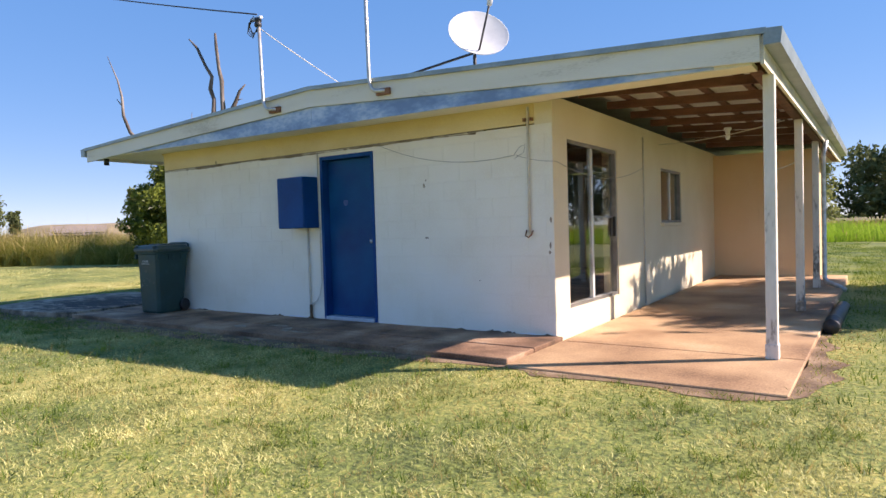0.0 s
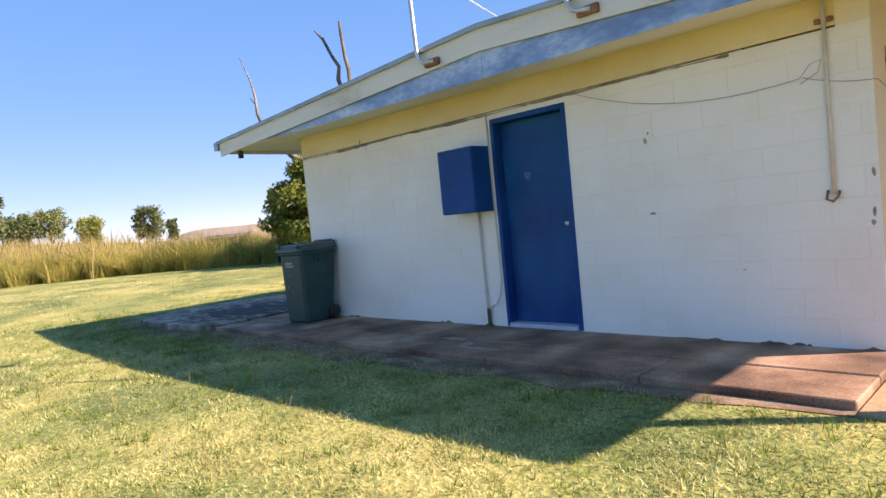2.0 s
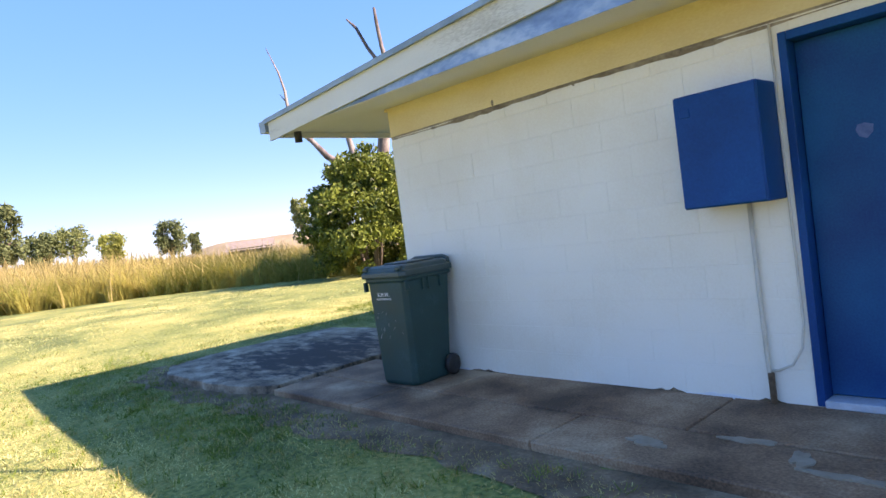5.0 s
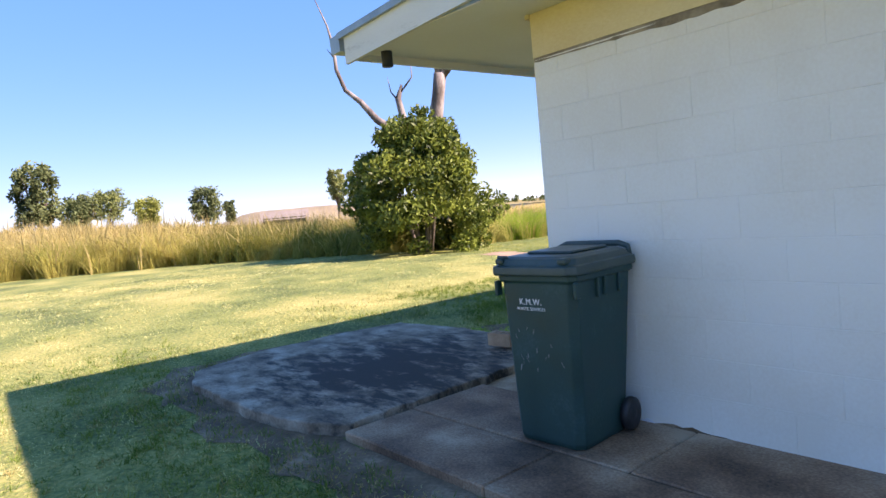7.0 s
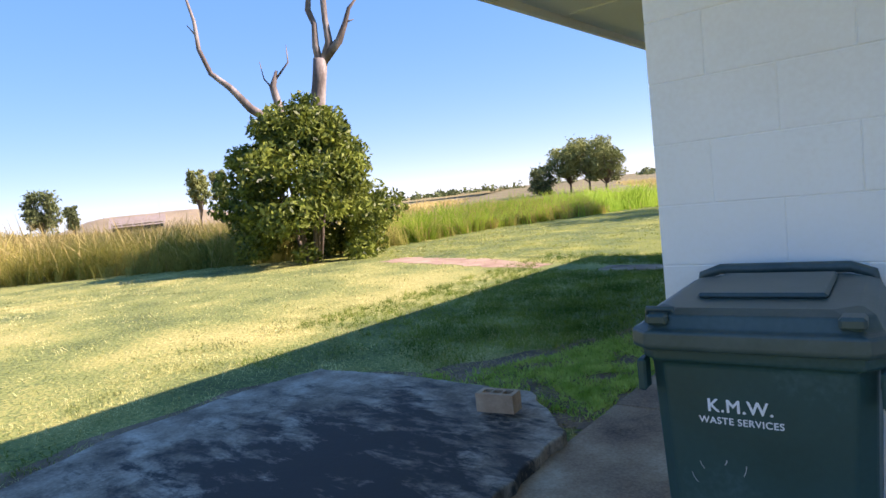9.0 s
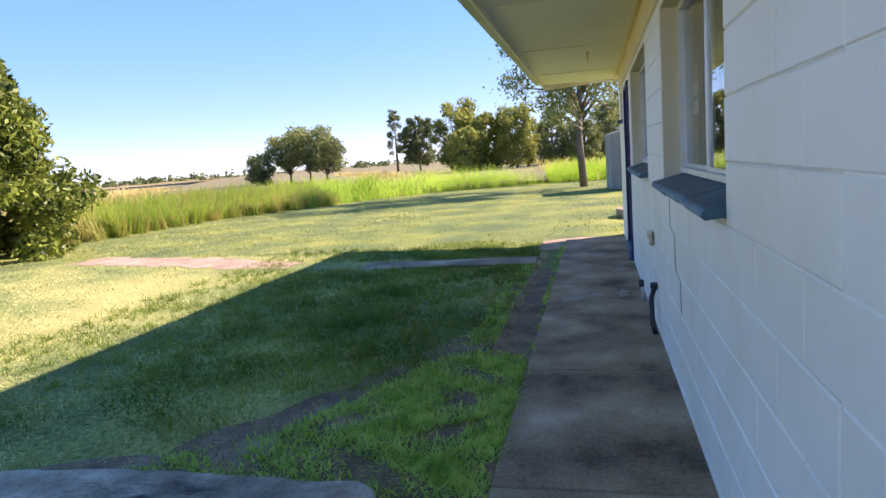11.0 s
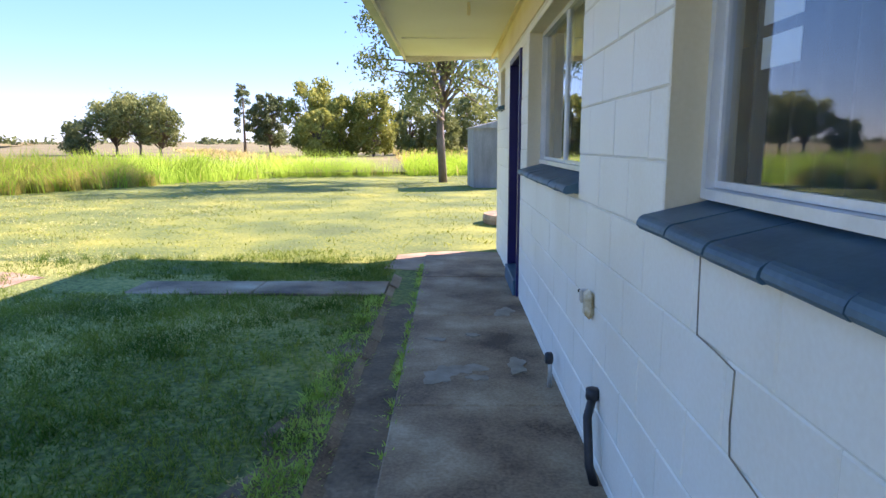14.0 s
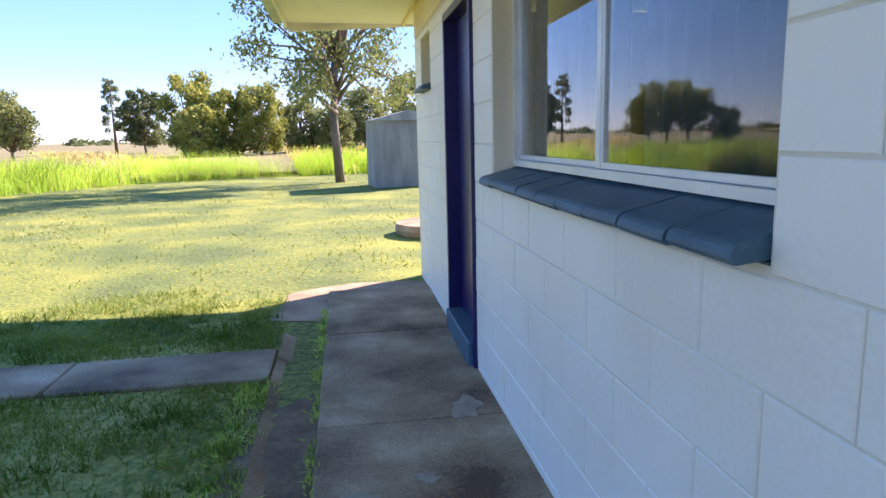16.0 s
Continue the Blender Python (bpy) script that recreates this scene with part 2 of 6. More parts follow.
WEED = foliage("bright_weeds", (0.27, 0.42, 0.06), (0.58, 0.70, 0.17), through=0.4, seed_scale=5)
DRYGRASS = foliage("tawny_tall_grass", (0.31, 0.24, 0.075), (0.58, 0.46, 0.19), through=0.4, seed_scale=0.35)
MIDGRASS = foliage("olive_tall_grass", (0.19, 0.21, 0.04), (0.52, 0.45, 0.12), through=0.4, seed_scale=0.5)
GREENGRASS = foliage("green_tall_grass", (0.22, 0.37, 0.03), (0.47, 0.62, 0.07), through=0.4, seed_scale=0.3)
BUSHLEAF = foliage("glossy_bush_leaf", (0.028, 0.05, 0.009), (0.25, 0.29, 0.045), rough=0.45, through=0.3, spec=0.25, seed_scale=1.6)
GUMLEAF = foliage("grey_green_leaf", (0.11, 0.14, 0.045), (0.32, 0.34, 0.12), through=0.3, seed_scale=0.5)
YELLOWLEAF = foliage("yellow_green_leaf", (0.12, 0.15, 0.03), (0.42, 0.42, 0.10), through=0.35, seed_scale=0.4)
DARKLEAF = foliage("dark_green_leaf", (0.07, 0.09, 0.035), (0.20, 0.23, 0.09), through=0.25, seed_scale=0.5)
BARK = material("grey_bark", [(0.3, (0.10, 0.075, 0.055)), (0.7, (0.24, 0.19, 0.15))], scale=4, fine=30, rough=0.9, bump=0.6, stretch=(1, 1, 0.3), relief=0.02)
DEADWOOD = material("bleached_deadwood", [(0.32, (0.055, 0.042, 0.035)), (0.5, (0.14, 0.11, 0.09)), (0.7, (0.31, 0.265, 0.23))], scale=3, fine=30, rough=0.85, bump=0.5, stretch=(1, 1, 0.3), relief=0.02)
BINGREEN = material("dark_green_bin_plastic", [(0.3, (0.010, 0.046, 0.042)), (0.6, (0.014, 0.060, 0.055)), (0.76, (0.035, 0.09, 0.088))], scale=3.5, fine=60, rough=0.4, bump=0.06, where="Object", spec=0.45, rough2=0.55)
LIDGREEN = material("faded_bin_lid_plastic", [(0.3, (0.024, 0.052, 0.044)), (0.7, (0.056, 0.090, 0.080))], scale=4.0, fine=60, rough=0.4, bump=0.08, where="Object", spec=0.5)
BLACK = material("black_rubber", [(0.3, (0.012, 0.012, 0.013)), (0.7, (0.03, 0.03, 0.032))], scale=12, fine=60, rough=0.5, bump=0.1)
PALECEM = material("pale_cement", [(0.3, (0.26, 0.20, 0.14)), (0.7, (0.38, 0.31, 0.23))], scale=9, fine=60, rough=0.9, bump=0.2)
WHITEPRINT = material("white_print", [(0.3, (0.70, 0.71, 0.70)), (0.7, (0.8, 0.8, 0.79))], scale=12, fine=90, rough=0.5, bump=0)
SCRATCH = material("scuffed_plastic", [(0.3, (0.26, 0.30, 0.30)), (0.7, (0.45, 0.48, 0.48))], scale=30, fine=90, rough=0.6, bump=0)
BRICKCLAY = material("tan_clay_brick", [(0.3, (0.38, 0.22, 0.12)), (0.7, (0.55, 0.36, 0.22))], scale=9, fine=60, rough=0.9, bump=0.4)
CRACK = material("dark_gap_filler", [(0.35, (0.15, 0.11, 0.075)), (0.65, (0.40, 0.33, 0.23))], scale=4, fine=30, rough=0.9, bump=0.4)
STAINED = material("rust_stained_plastic", [(0.35, (0.42, 0.30, 0.14)), (0.55, (0.66, 0.56, 0.38)), (0.7, (0.74, 0.67, 0.52))], scale=14, fine=60, rough=0.6, bump=0.15)
RUST = material("rusty_bracket", [(0.3, (0.16, 0.06, 0.025)), (0.7, (0.34, 0.17, 0.09))], scale=14, fine=60, rough=0.8, bump=0.3)
DISHGREY = material("pale_dish_paint", [(0.3, (0.52, 0.53, 0.53)), (0.7, (0.64, 0.65, 0.64))], scale=5, fine=60, rough=0.5, bump=0.03)
CABLE = material("grey_cable", [(0.3, (0.20, 0.19, 0.17)), (0.7, (0.32, 0.30, 0.27))], scale=10, fine=60, rough=0.6, bump=0)
PALECABLE = material("pale_conduit", [(0.3, (0.55, 0.51, 0.42)), (0.7, (0.68, 0.64, 0.54))], scale=8, fine=60, rough=0.55, bump=0.05)
SHEDGREY = material("weathered_shed_sheet", [(0.3, (0.20, 0.21, 0.20)), (0.7, (0.38, 0.38, 0.36))], scale=2, fine=30, rough=0.7, metal=0.2, bump=0.2, stretch=(2, 2, 0.4))
FIELD = material("dry_field", [(0.3, (0.125, 0.11, 0.04)), (0.55, (0.19, 0.155, 0.06)), (0.75, (0.26, 0.21, 0.095))], scale=0.12, fine=4.0, rough=0.95, bump=0.5, relief=0.2, detail=10, weight=0.6)
FARHILL = material("bare_far_slope", [(0.3, (0.21, 0.165, 0.10)), (0.55, (0.27, 0.215, 0.135)), (0.75, (0.33, 0.27, 0.18))], scale=0.2, fine=2.0, rough=0.95, bump=0.2, relief=0.1)
FARROOF = material("far_pale_roof", [(0.3, (0.24, 0.19, 0.15)), (0.7, (0.30, 0.24, 0.19))], scale=1, fine=20, rough=0.6, bump=0)
FARWALL = material("far_wall", [(0.3, (0.30, 0.25, 0.19)), (0.7, (0.38, 0.31, 0.24))], scale=1, fine=20, rough=0.8, bump=0)


# ---- mesh tools ----
def mesh_ob(name, verts, faces, m, parent=None, smooth=False, recentre=True):
    v = np.array(verts, float).reshape(-1, 3)
    base = np.zeros(3)
    if parent is None and recentre:
        lo, hi = v.min(0), v.max(0)
        base = np.array([(lo[0] + hi[0]) / 2, (lo[1] + hi[1]) / 2, lo[2]])
        v = v - base
    me = bpy.data.meshes.new(name)
    me.from_pydata(v.tolist(), [], faces)
    if m:
        me.materials.append(m)
    if smooth:
        me.polygons.foreach_set("use_smooth", [True] * len(me.polygons))
    me.update()
    ob = new(name, me)
    ob.location = base
    ob.parent = parent
    return ob


def join(*parts):
    """Several (verts, faces) as one."""
    verts, faces = [], []
    for v, f in parts:
        k = len(verts)
        verts += [tuple(p) for p in v]
        faces += [tuple(i + k for i in q) for q in f]
    return verts, faces


def cuboid(x0, x1, y0, y1, z0, z1, c=0.0):
    """A box; with c > 0 its upright and top edges are chamfered."""
    if not c:
        v = [(x, y, z) for z in (z0, z1) for x, y in ((x0, y0), (x1, y0), (x1, y1), (x0, y1))]
        return v, [(3, 2, 1, 0), (4, 5, 6, 7)] + [(i, (i + 1) % 4, 4 + (i + 1) % 4, 4 + i) for i in range(4)]
    bm = bmesh.new()
    vs = [bm.verts.new((x, y, z)) for z in (z0, z1) for x, y in ((x0, y0), (x1, y0), (x1, y1), (x0, y1))]
    for q in [(3, 2, 1, 0), (4, 5, 6, 7)] + [(i, (i + 1) % 4, 4 + (i + 1) % 4, 4 + i) for i in range(4)]:
        bm.faces.new([vs[i] for i in q])
    bmesh.ops.bevel(bm, geom=list(bm.edges), offset=c, segments=1, affect="EDGES")
    bm.verts.index_update()
    out = [tuple(p.co) for p in bm.verts], [tuple(p.index for p in f.verts) for f in bm.faces]
    bm.free()
    return out


def tube(points, radii, n=8, caps=True):
    """A pipe of varying radius along points."""
    pts = [Vector(p) for p in points]
    if not hasattr(radii, "__len__"):
        radii = [radii] * len(pts)
    verts, faces, side = [], [], None
    for i, p in enumerate(pts):
        d = (pts[min(i + 1, len(pts) - 1)] - pts[max(i - 1, 0)]).normalized()
        if side is None:
            side = d.orthogonal().normalized()
        side = (side - d * side.dot(d)).normalized()
        up = d.cross(side)
        for k in range(n):
            a = 2 * math.pi * k / n
            verts.append(tuple(p + (side * math.cos(a) + up * math.sin(a)) * radii[i]))
        if i:
            b = (i - 1) * n
            faces += [(b + k, b + (k + 1) % n, b + n + (k + 1) % n, b + n + k) for k in range(n)]
    if caps:
        faces += [tuple(reversed(range(n))), tuple(range(len(verts) - n, len(verts)))]
    return verts, faces


def bow(a, b, sag, n=12):
    a, b = Vector(a), Vector(b)
    return [a.lerp(b, i / n) - Vector((0, 0, sag * 4 * (i / n) * (1 - i / n))) for i in range(n + 1)]


def lathe(profile, n=24, axis="z", at=(0, 0, 0)):
    verts, faces = [], []
    for r, h in profile:
        for k in range(n):
            a = 2 * math.pi * k / n
            p = (r * math.cos(a), r * math.sin(a), h)
            if axis == "x":
                p = (h, r * math.cos(a), r * math.sin(a))
            verts.append(tuple(np.add(p, at)))
    for i in range(len(profile) - 1):
        b = i * n
        faces += [(b + k, b + (k + 1) % n, b + n + (k + 1) % n, b + n + k) for k in range(n)]
    faces += [tuple(reversed(range(n))), tuple(range(len(verts) - n, len(verts)))]
    return verts, faces


def prism(outline, lo, hi, axis="z"):
    """An outline of two coordinates pushed from lo to hi along an axis."""
    n = len(outline)
    put = {"z": lambda p, h: (p[0], p[1], h), "y": lambda p, h: (p[0], h, p[1]), "x": lambda p, h: (h, p[0], p[1])}[axis]
    v = [put(p, h) for h in (lo, hi) for p in outline]
    return v, [tuple(reversed(range(n))), tuple(range(n, 2 * n))] + [(i, (i + 1) % n, n + (i + 1) % n, n + i) for i in range(n)]


def thing(name, x, y, z, rz=0.0):
    ob = new(name)
    ob.matrix_basis = pose(x, y, z, 0, 0, rz)
    ob.empty_display_size = 0.1
    return ob


def part(name, geo, m, parent, smooth=False):
    return mesh_ob(name, geo[0], geo[1], m, parent, smooth)


def fix_normals(ob):
    bm = bmesh.new()
    bm.from_mesh(ob.data)
    bmesh.ops.recalc_face_normals(bm, faces=bm.faces)
    bm.to_mesh(ob.data)
    bm.free()
    return ob


def holed_wall(u0, u1, z0, z1, holes, lo, hi, axis):
    """A wall from u0 to u1 and z0 to z1, lo to hi thick, with (u0, u1, z0, z1) openings right through it."""
    us = sorted({u0, u1, *(h[0] for h in holes), *(h[1] for h in holes)})
    zs = sorted({z0, z1, *(h[2] for h in holes), *(h[3] for h in holes)})

    def solid(i, j):
        if not (0 <= i < len(us) - 1 and 0 <= j < len(zs) - 1):
            return False
        u, z = (us[i] + us[i + 1]) / 2, (zs[j] + zs[j + 1]) / 2
        return not any(a < u < b and c < z < d for a, b, c, d in holes)

    put = (lambda u, w, z: (u, w, z)) if axis == "x" else (lambda u, w, z: (w, u, z))
    index, verts, faces = {}, [], []

    def at(u, w, z):
        if (u, w, z) not in index:
            index[u, w, z] = len(verts)
            verts.append(put(u, w, z))
        return index[u, w, z]

    for i in range(len(us) - 1):
        for j in range(len(zs) - 1):
            if not solid(i, j):
                continue
            a, b, c, d = us[i], us[i + 1], zs[j], zs[j + 1]
            faces += [(at(a, lo, c), at(b, lo, c), at(b, lo, d), at(a, lo, d)), (at(a, hi, c), at(a, hi, d), at(b, hi, d), at(b, hi, c))]
            if not solid(i - 1, j):
                faces.append((at(a, lo, c), at(a, lo, d), at(a, hi, d), at(a, hi, c)))
            if not solid(i + 1, j):
                faces.append((at(b, lo, c), at(b, hi, c), at(b, hi, d), at(b, lo, d)))
            if not solid(i, j - 1):
                faces.append((at(a, lo, c), at(a, hi, c), at(b, hi, c), at(b, lo, c)))
            if not solid(i, j + 1):
                faces.append((at(a, lo, d), at(b, lo, d), at(b, hi, d), at(a, hi, d)))
    return verts, faces


def smoothstep(a):
    a = min(1.0, max(0.0, a))
    return a * a * (3 - 2 * a)


def lie(x, y):
    """The height of the ground."""
    rise = 0.22 * smoothstep((-11.3 - x) / 8.5) * (1 - 0.65 * smoothstep((y - 11) / 9))
    rise += 1.1 * smoothstep((-31 - x) / 40) * (1 - 0.8 * smoothstep((y - 16) / 22))
    return rise - 0.012 + 0.012 * noise.noise((x * 0.35, y * 0.35, 0.0)) * smoothstep((abs(x + 5) - 4) / 6 + (3.5 - y) / 4)


# ---- ground ----
def spread(fine0, fine1, step, far):
    mid = list(np.arange(fine0, fine1 + 1e-6, step))
    out, d = [], step
    while not out or out[-1] < far:
        d *= 1.35
        out.append((out[-1] if out else 0) + d)
    return [fine0 - o for o in reversed(out)] + mid + [fine1 + o for o in out]


gx, gy = spread(-30, 8, 0.5, 900), spread(-6, 38, 0.5, 900)
ground = mesh_ob("ground", [(x, y, lie(x, y)) for y in gy for x in gx],
                 [(j * len(gx) + i, j * len(gx) + i + 1, (j + 1) * len(gx) + i + 1, (j + 1) * len(gx) + i) for j in range(len(gy) - 1) for i in range(len(gx) - 1)],
                 GROUND, smooth=True, recentre=False)
ground.data.materials.append(GREENGROUND)
for q in ground.data.polygons:
    if q.center.y + 1.6 * noise.noise((q.center.x * 0.5, q.center.y * 0.5, 3.0)) > 14.2:
        q.material_index = 1
tagged(ground, "mown green and straw-coloured lawn running into fields", "ground", kind="structure")


def patch(name, outline, m, label, lift=0.006, wobble=0.1, seed=1):
    """A thin uneven patch of soil lying on the ground, with a ragged edge."""
    rng = random.Random(seed)
    edge = []
    for i, p in enumerate(outline):
        q = outline[(i + 1) % len(outline)]
        n = max(2, int(math.dist(p, q) / 0.25))
        for k in range(n):
            x, y = p[0] + (q[0] - p[0]) * k / n, p[1] + (q[1] - p[1]) * k / n
            edge.append((x + rng.uniform(-wobble, wobble), y + rng.uniform(-wobble, wobble)))
    bm = bmesh.new()
    bm.faces.new([bm.verts.new((x, y, 0)) for x, y in edge])
    bmesh.ops.triangulate(bm, faces=bm.faces)
    bmesh.ops.subdivide_edges(bm, edges=bm.edges, cuts=2, use_grid_fill=True)
    for v in bm.verts:
        v.co.z = lie(v.co.x, v.co.y) + lift
    bm.verts.index_update()
    geo = [tuple(v.co) for v in bm.verts], [tuple(v.index for v in f.verts) for f in bm.faces]
    bm.free()
    return tagged(mesh_ob(name, *geo, m, smooth=True), label, "soil", kind="structure")


# ---- the house ----
WX0, WX1, WY0, WY1 = -9.55, -2.69, 6.03, 15.8
COURSE0, COURSE, BLOCK = 0.05, 0.2115, 0.425
TOP = 2.5
# openings, as (along, along, bottom, top)
FRONT_HOLES = [(-6.02, -5.10, 0.06, 2.20)]
SIDE_HOLES = [(7.27, 9.25, 1.125, 2.21), (10.48, 12.58, 1.125, 2.21), (13.03, 13.95, 0.0, 2.17), (14.75, 15.35, 1.745, 2.21)]
PATIO_HOLES = [(6.40, 7.98, 0.30, 2.14), (9.95, 11.15, 1.20, 2.04)]
SKIN, THIN_SKIN = 0.005, 0.0024
wall_front = mesh_ob("wall_front", *holed_wall(WX0 + SKIN, WX1, -0.1, 2.27, FRONT_HOLES, WY0 + THIN_SKIN, WY0 + 0.2, "x"), CREAM)
tagged(wall_front, "cream-painted concrete block wall with a blue door", "wall", kind="structure")
wall_side = mesh_ob("wall_side", *holed_wall(WY0 + 0.2, WY1, -0.1, 2.27, SIDE_HOLES, WX0 + SKIN, WX0 + 0.2, "y"), MORTAR)
wall_side.data.materials.append(PATIO_CREAM)
for q in wall_side.data.polygons:
    if abs(q.normal.x) < 0.5:
        q.material_index = 1
tagged(wall_side, "cream-painted concrete block wall with two windows", "wall", kind="structure")
wall_patio = mesh_ob("wall_patio", *holed_wall(WY0 + 0.01, WY1, -0.1, TOP + 0.05, PATIO_HOLES, WX1 - 0.2, WX1 + 0.004, "y"), PATIO_CREAM)
tagged(wall_patio, "cream rendered wall under the patio roof", "wall", kind="structure")
wall_back = mesh_ob("wall_back", *cuboid(WX0 + 0.2, WX1 - 0.2, WY1 - 0.2, WY1, -0.1, TOP), CREAM)
tagged(wall_back, "plain cream block wall", "wall", kind="structure")
beam_front = mesh_ob("band_front", *cuboid(WX0, WX1 - 0.2, WY0 - 0.001, WY0 + 0.2, 2.285, TOP + 0.06), YELLOW)
tagged(beam_front, "yellowed cream band above the block wall", "wall", kind="structure")
beam_side = mesh_ob("band_side", *cuboid(WX0 - 0.001, WX0 + 0.2, WY0 + 0.2, WY1, 2.285, TOP + 0.08), YELLOW)
tagged(beam_side, "yellowed cream band above the block wall", "wall", kind="structure")
rng = random.Random(31)
smear_low, smear_top, x = [], [], WX0 + 0.01
while x < -3.55:
    mid = 2.262 + 0.006 * math.sin(x * 2.3)
    wide = max(0.003, 0.011 + 0.008 * math.sin(x * 3.7 + 1) + rng.uniform(-0.006, 0.007))
    smear_low.append((x, mid - wide))
    smear_top.append((x, mid + wide * 0.8))
    x += rng.uniform(0.04, 0.1)
smear = mesh_ob("trim_gap_smear", *prism(smear_low + smear_top[::-1], WY0 - 0.0035, WY0 + 0.003, "y"), CRACK)
tagged(smear, "ragged grey-brown filler line under the yellow band", "wall mark", kind="structure")
gap = mesh_ob("gap_line", *cuboid(WX0 + 0.004, -3.5, WY0 + 0.004, WY0 + 0.1, 2.252, 2.2855), CRACK)
tagged(gap, "dark brown weathered gap under the band", "trim", kind="structure")
gap2 = mesh_ob("gap_line_side", *cuboid(WX0 + 0.008, WX0 + 0.1, WY0 + 0.2, WY1, 2.265, 2.287), MORTAR)
tagged(gap2, "painted gap under the band", "trim", kind="structure")
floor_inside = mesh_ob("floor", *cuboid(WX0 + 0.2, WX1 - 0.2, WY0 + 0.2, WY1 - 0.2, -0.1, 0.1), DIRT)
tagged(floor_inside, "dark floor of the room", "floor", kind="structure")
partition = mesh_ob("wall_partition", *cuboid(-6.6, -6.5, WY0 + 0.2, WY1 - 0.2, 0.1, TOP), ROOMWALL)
tagged(partition, "plain plaster partition", "wall", kind="structure")


def eave(x):
    return 2.42 + 0.0105 * (-0.6 - x)


RX0, RX1, RY0, RY1, APEX = -10.78, -0.66, 5.42, 16.7, -5.55


def rake(x):
    """The top of the barge board."""
    return 2.94 - (0.24 * (APEX - x) / (APEX - RX0) if x < APEX else 0.28 * (x - APEX) / (RX1 - APEX))


soffit = mesh_ob("ceiling_soffit", *prism([(RX0, eave(RX0) + 0.05), (WX1 - 0.02, eave(WX1) + 0.05), (WX1 - 0.02, eave(WX1) + 0.062), (RX0, eave(RX0) + 0.062)], RY0 + 0.045, RY1 - 0.02, "y"), SOFFIT)
tagged(soffit, "flat cream sheet lining under the eaves", "ceiling", kind="structure")
for k, y in enumerate((7.9, 10.3, 12.7, 15.1)):
    tagged(mesh_ob("trim_soffit_joint", *cuboid(RX0 + 0.06, WX0 - 0.01, y - 0.02, y + 0.02, eave(RX0) + 0.036, eave(RX0) + 0.049), SOFFIT), "cream joint strip of the eave lining", "trim", kind="structure")
tagged(mesh_ob("trim_soffit_edge", *cuboid(WX0 - 0.035, WX0 - 0.004, RY0 + 0.6, RY1 - 0.03, eave(WX0) + 0.02, eave(WX0) + 0.048), YELLOW), "yellowed quad moulding at the top of the wall", "trim", kind="structure")

ROOF_XS = [RX0 - 0.05, APEX, RX1 + 0.05]
roof = mesh_ob("roof", *prism([(x, rake(x) + 0.012) for x in ROOF_XS] + [(x, rake(x) - 0.02) for x in reversed(ROOF_XS)], RY0 + 0.03, RY1, "y"), ROOF)
tagged(roof, "low-pitched metal sheet roof", "roof", kind="structure")


def barge(y0, y1, name):
    """Rake board with a metal capping; blue flashing fills the triangle under it."""
    b = mesh_ob(name, *prism([(x, rake(x) - 0.012) for x in (RX0, APEX, RX1)] + [(RX1, rake(RX1) - 0.235), (APEX, 2.715), (RX0, rake(RX0) - 0.215)], y0, y1, "y"), FASCIA)
    return tagged(b, "weathered cream barge board with peeling paint", "barge board", kind="structure")


barge(RY0, RY0 + 0.025, "barge_front")
barge(RY1 - 0.03, RY1 - 0.005, "barge_back")
cap = mesh_ob("trim_roof_capping", *prism([(x, rake(x) + 0.016) for x in ROOF_XS] + [(x, rake(x) - 0.03) for x in reversed(ROOF_XS)], RY0 - 0.028, RY0 - 0.003, "y"), GUTTER)
tagged(cap, "grey-green metal capping along the roof edge", "trim", kind="structure")
for k, (a, b) in enumerate(((RX0 + 0.1, APEX - 0.002), (APEX + 0.002, -1.0))):
    f = mesh_ob("trim_flashing", *prism([(a, max(rake(a) - 0.20, eave(a) + 0.06)), (b, 2.74 if k == 0 else max(rake(b) - 0.215, eave(b) + 0.03)), (b, eave(b) + (0.0 if k == 0 else 0.0)), (a, eave(a) + (0.02 if k == 0 else 0.0))]
                                       if k == 0 else [(a, 2.74), (b, rake(b) - 0.2), (b, eave(b)), (a, eave(a))], RY0 + 0.03, RY0 + 0.036, "y"), BLUEMETAL)
    tagged(fix_normals(f), "weathered blue metal flashing under the barge board", "flashing", kind="structure")
lip = mesh_ob("trim_soffit_front", *prism([(RX0 + 0.1, eave(RX0) + 0.012), (-0.72, eave(-0.72) - 0.008), (-0.72, eave(-0.72) + 0.03), (RX0 + 0.1, eave(RX0) + 0.05)], RY0 + 0.04, RY0 + 0.3, "y"), SOFFIT)
tagged(lip, "cream lining board behind the flashing", "trim", kind="structure")


def gutter(x, side, name, label):
    """A folded gutter: back, sloping front and rolled lip, closed at its ends."""
    s = side
    out = [(x, 0.0), (x + s * 0.115, 0.0), (x + s * 0.128, 0.115), (x + s * 0.112, 0.12), (x + s * 0.102, 0.008), (x + s * 0.006, 0.008), (x + s * 0.006, 0.125), (x, 0.125)]
    z = rake(x) - 0.115
    g = thing(name, 0, 0, 0)
    tagged(g, label, "gutter", kind="structure")
    fix_normals(part("channel", prism([(a, b + z) for a, b in out], RY0 - 0.02, RY1 + 0.02, "y"), GUTTER, g))
    for y in (RY0 - 0.022, RY1 + 0.018):
        fix_normals(part("end_cap", prism([(x, z - 0.002), (x + s * 0.117, z - 0.002), (x + s * 0.13, z + 0.118), (x, z + 0.125)], y, y + 0.004, "y"), GUTTER, g))
    return g


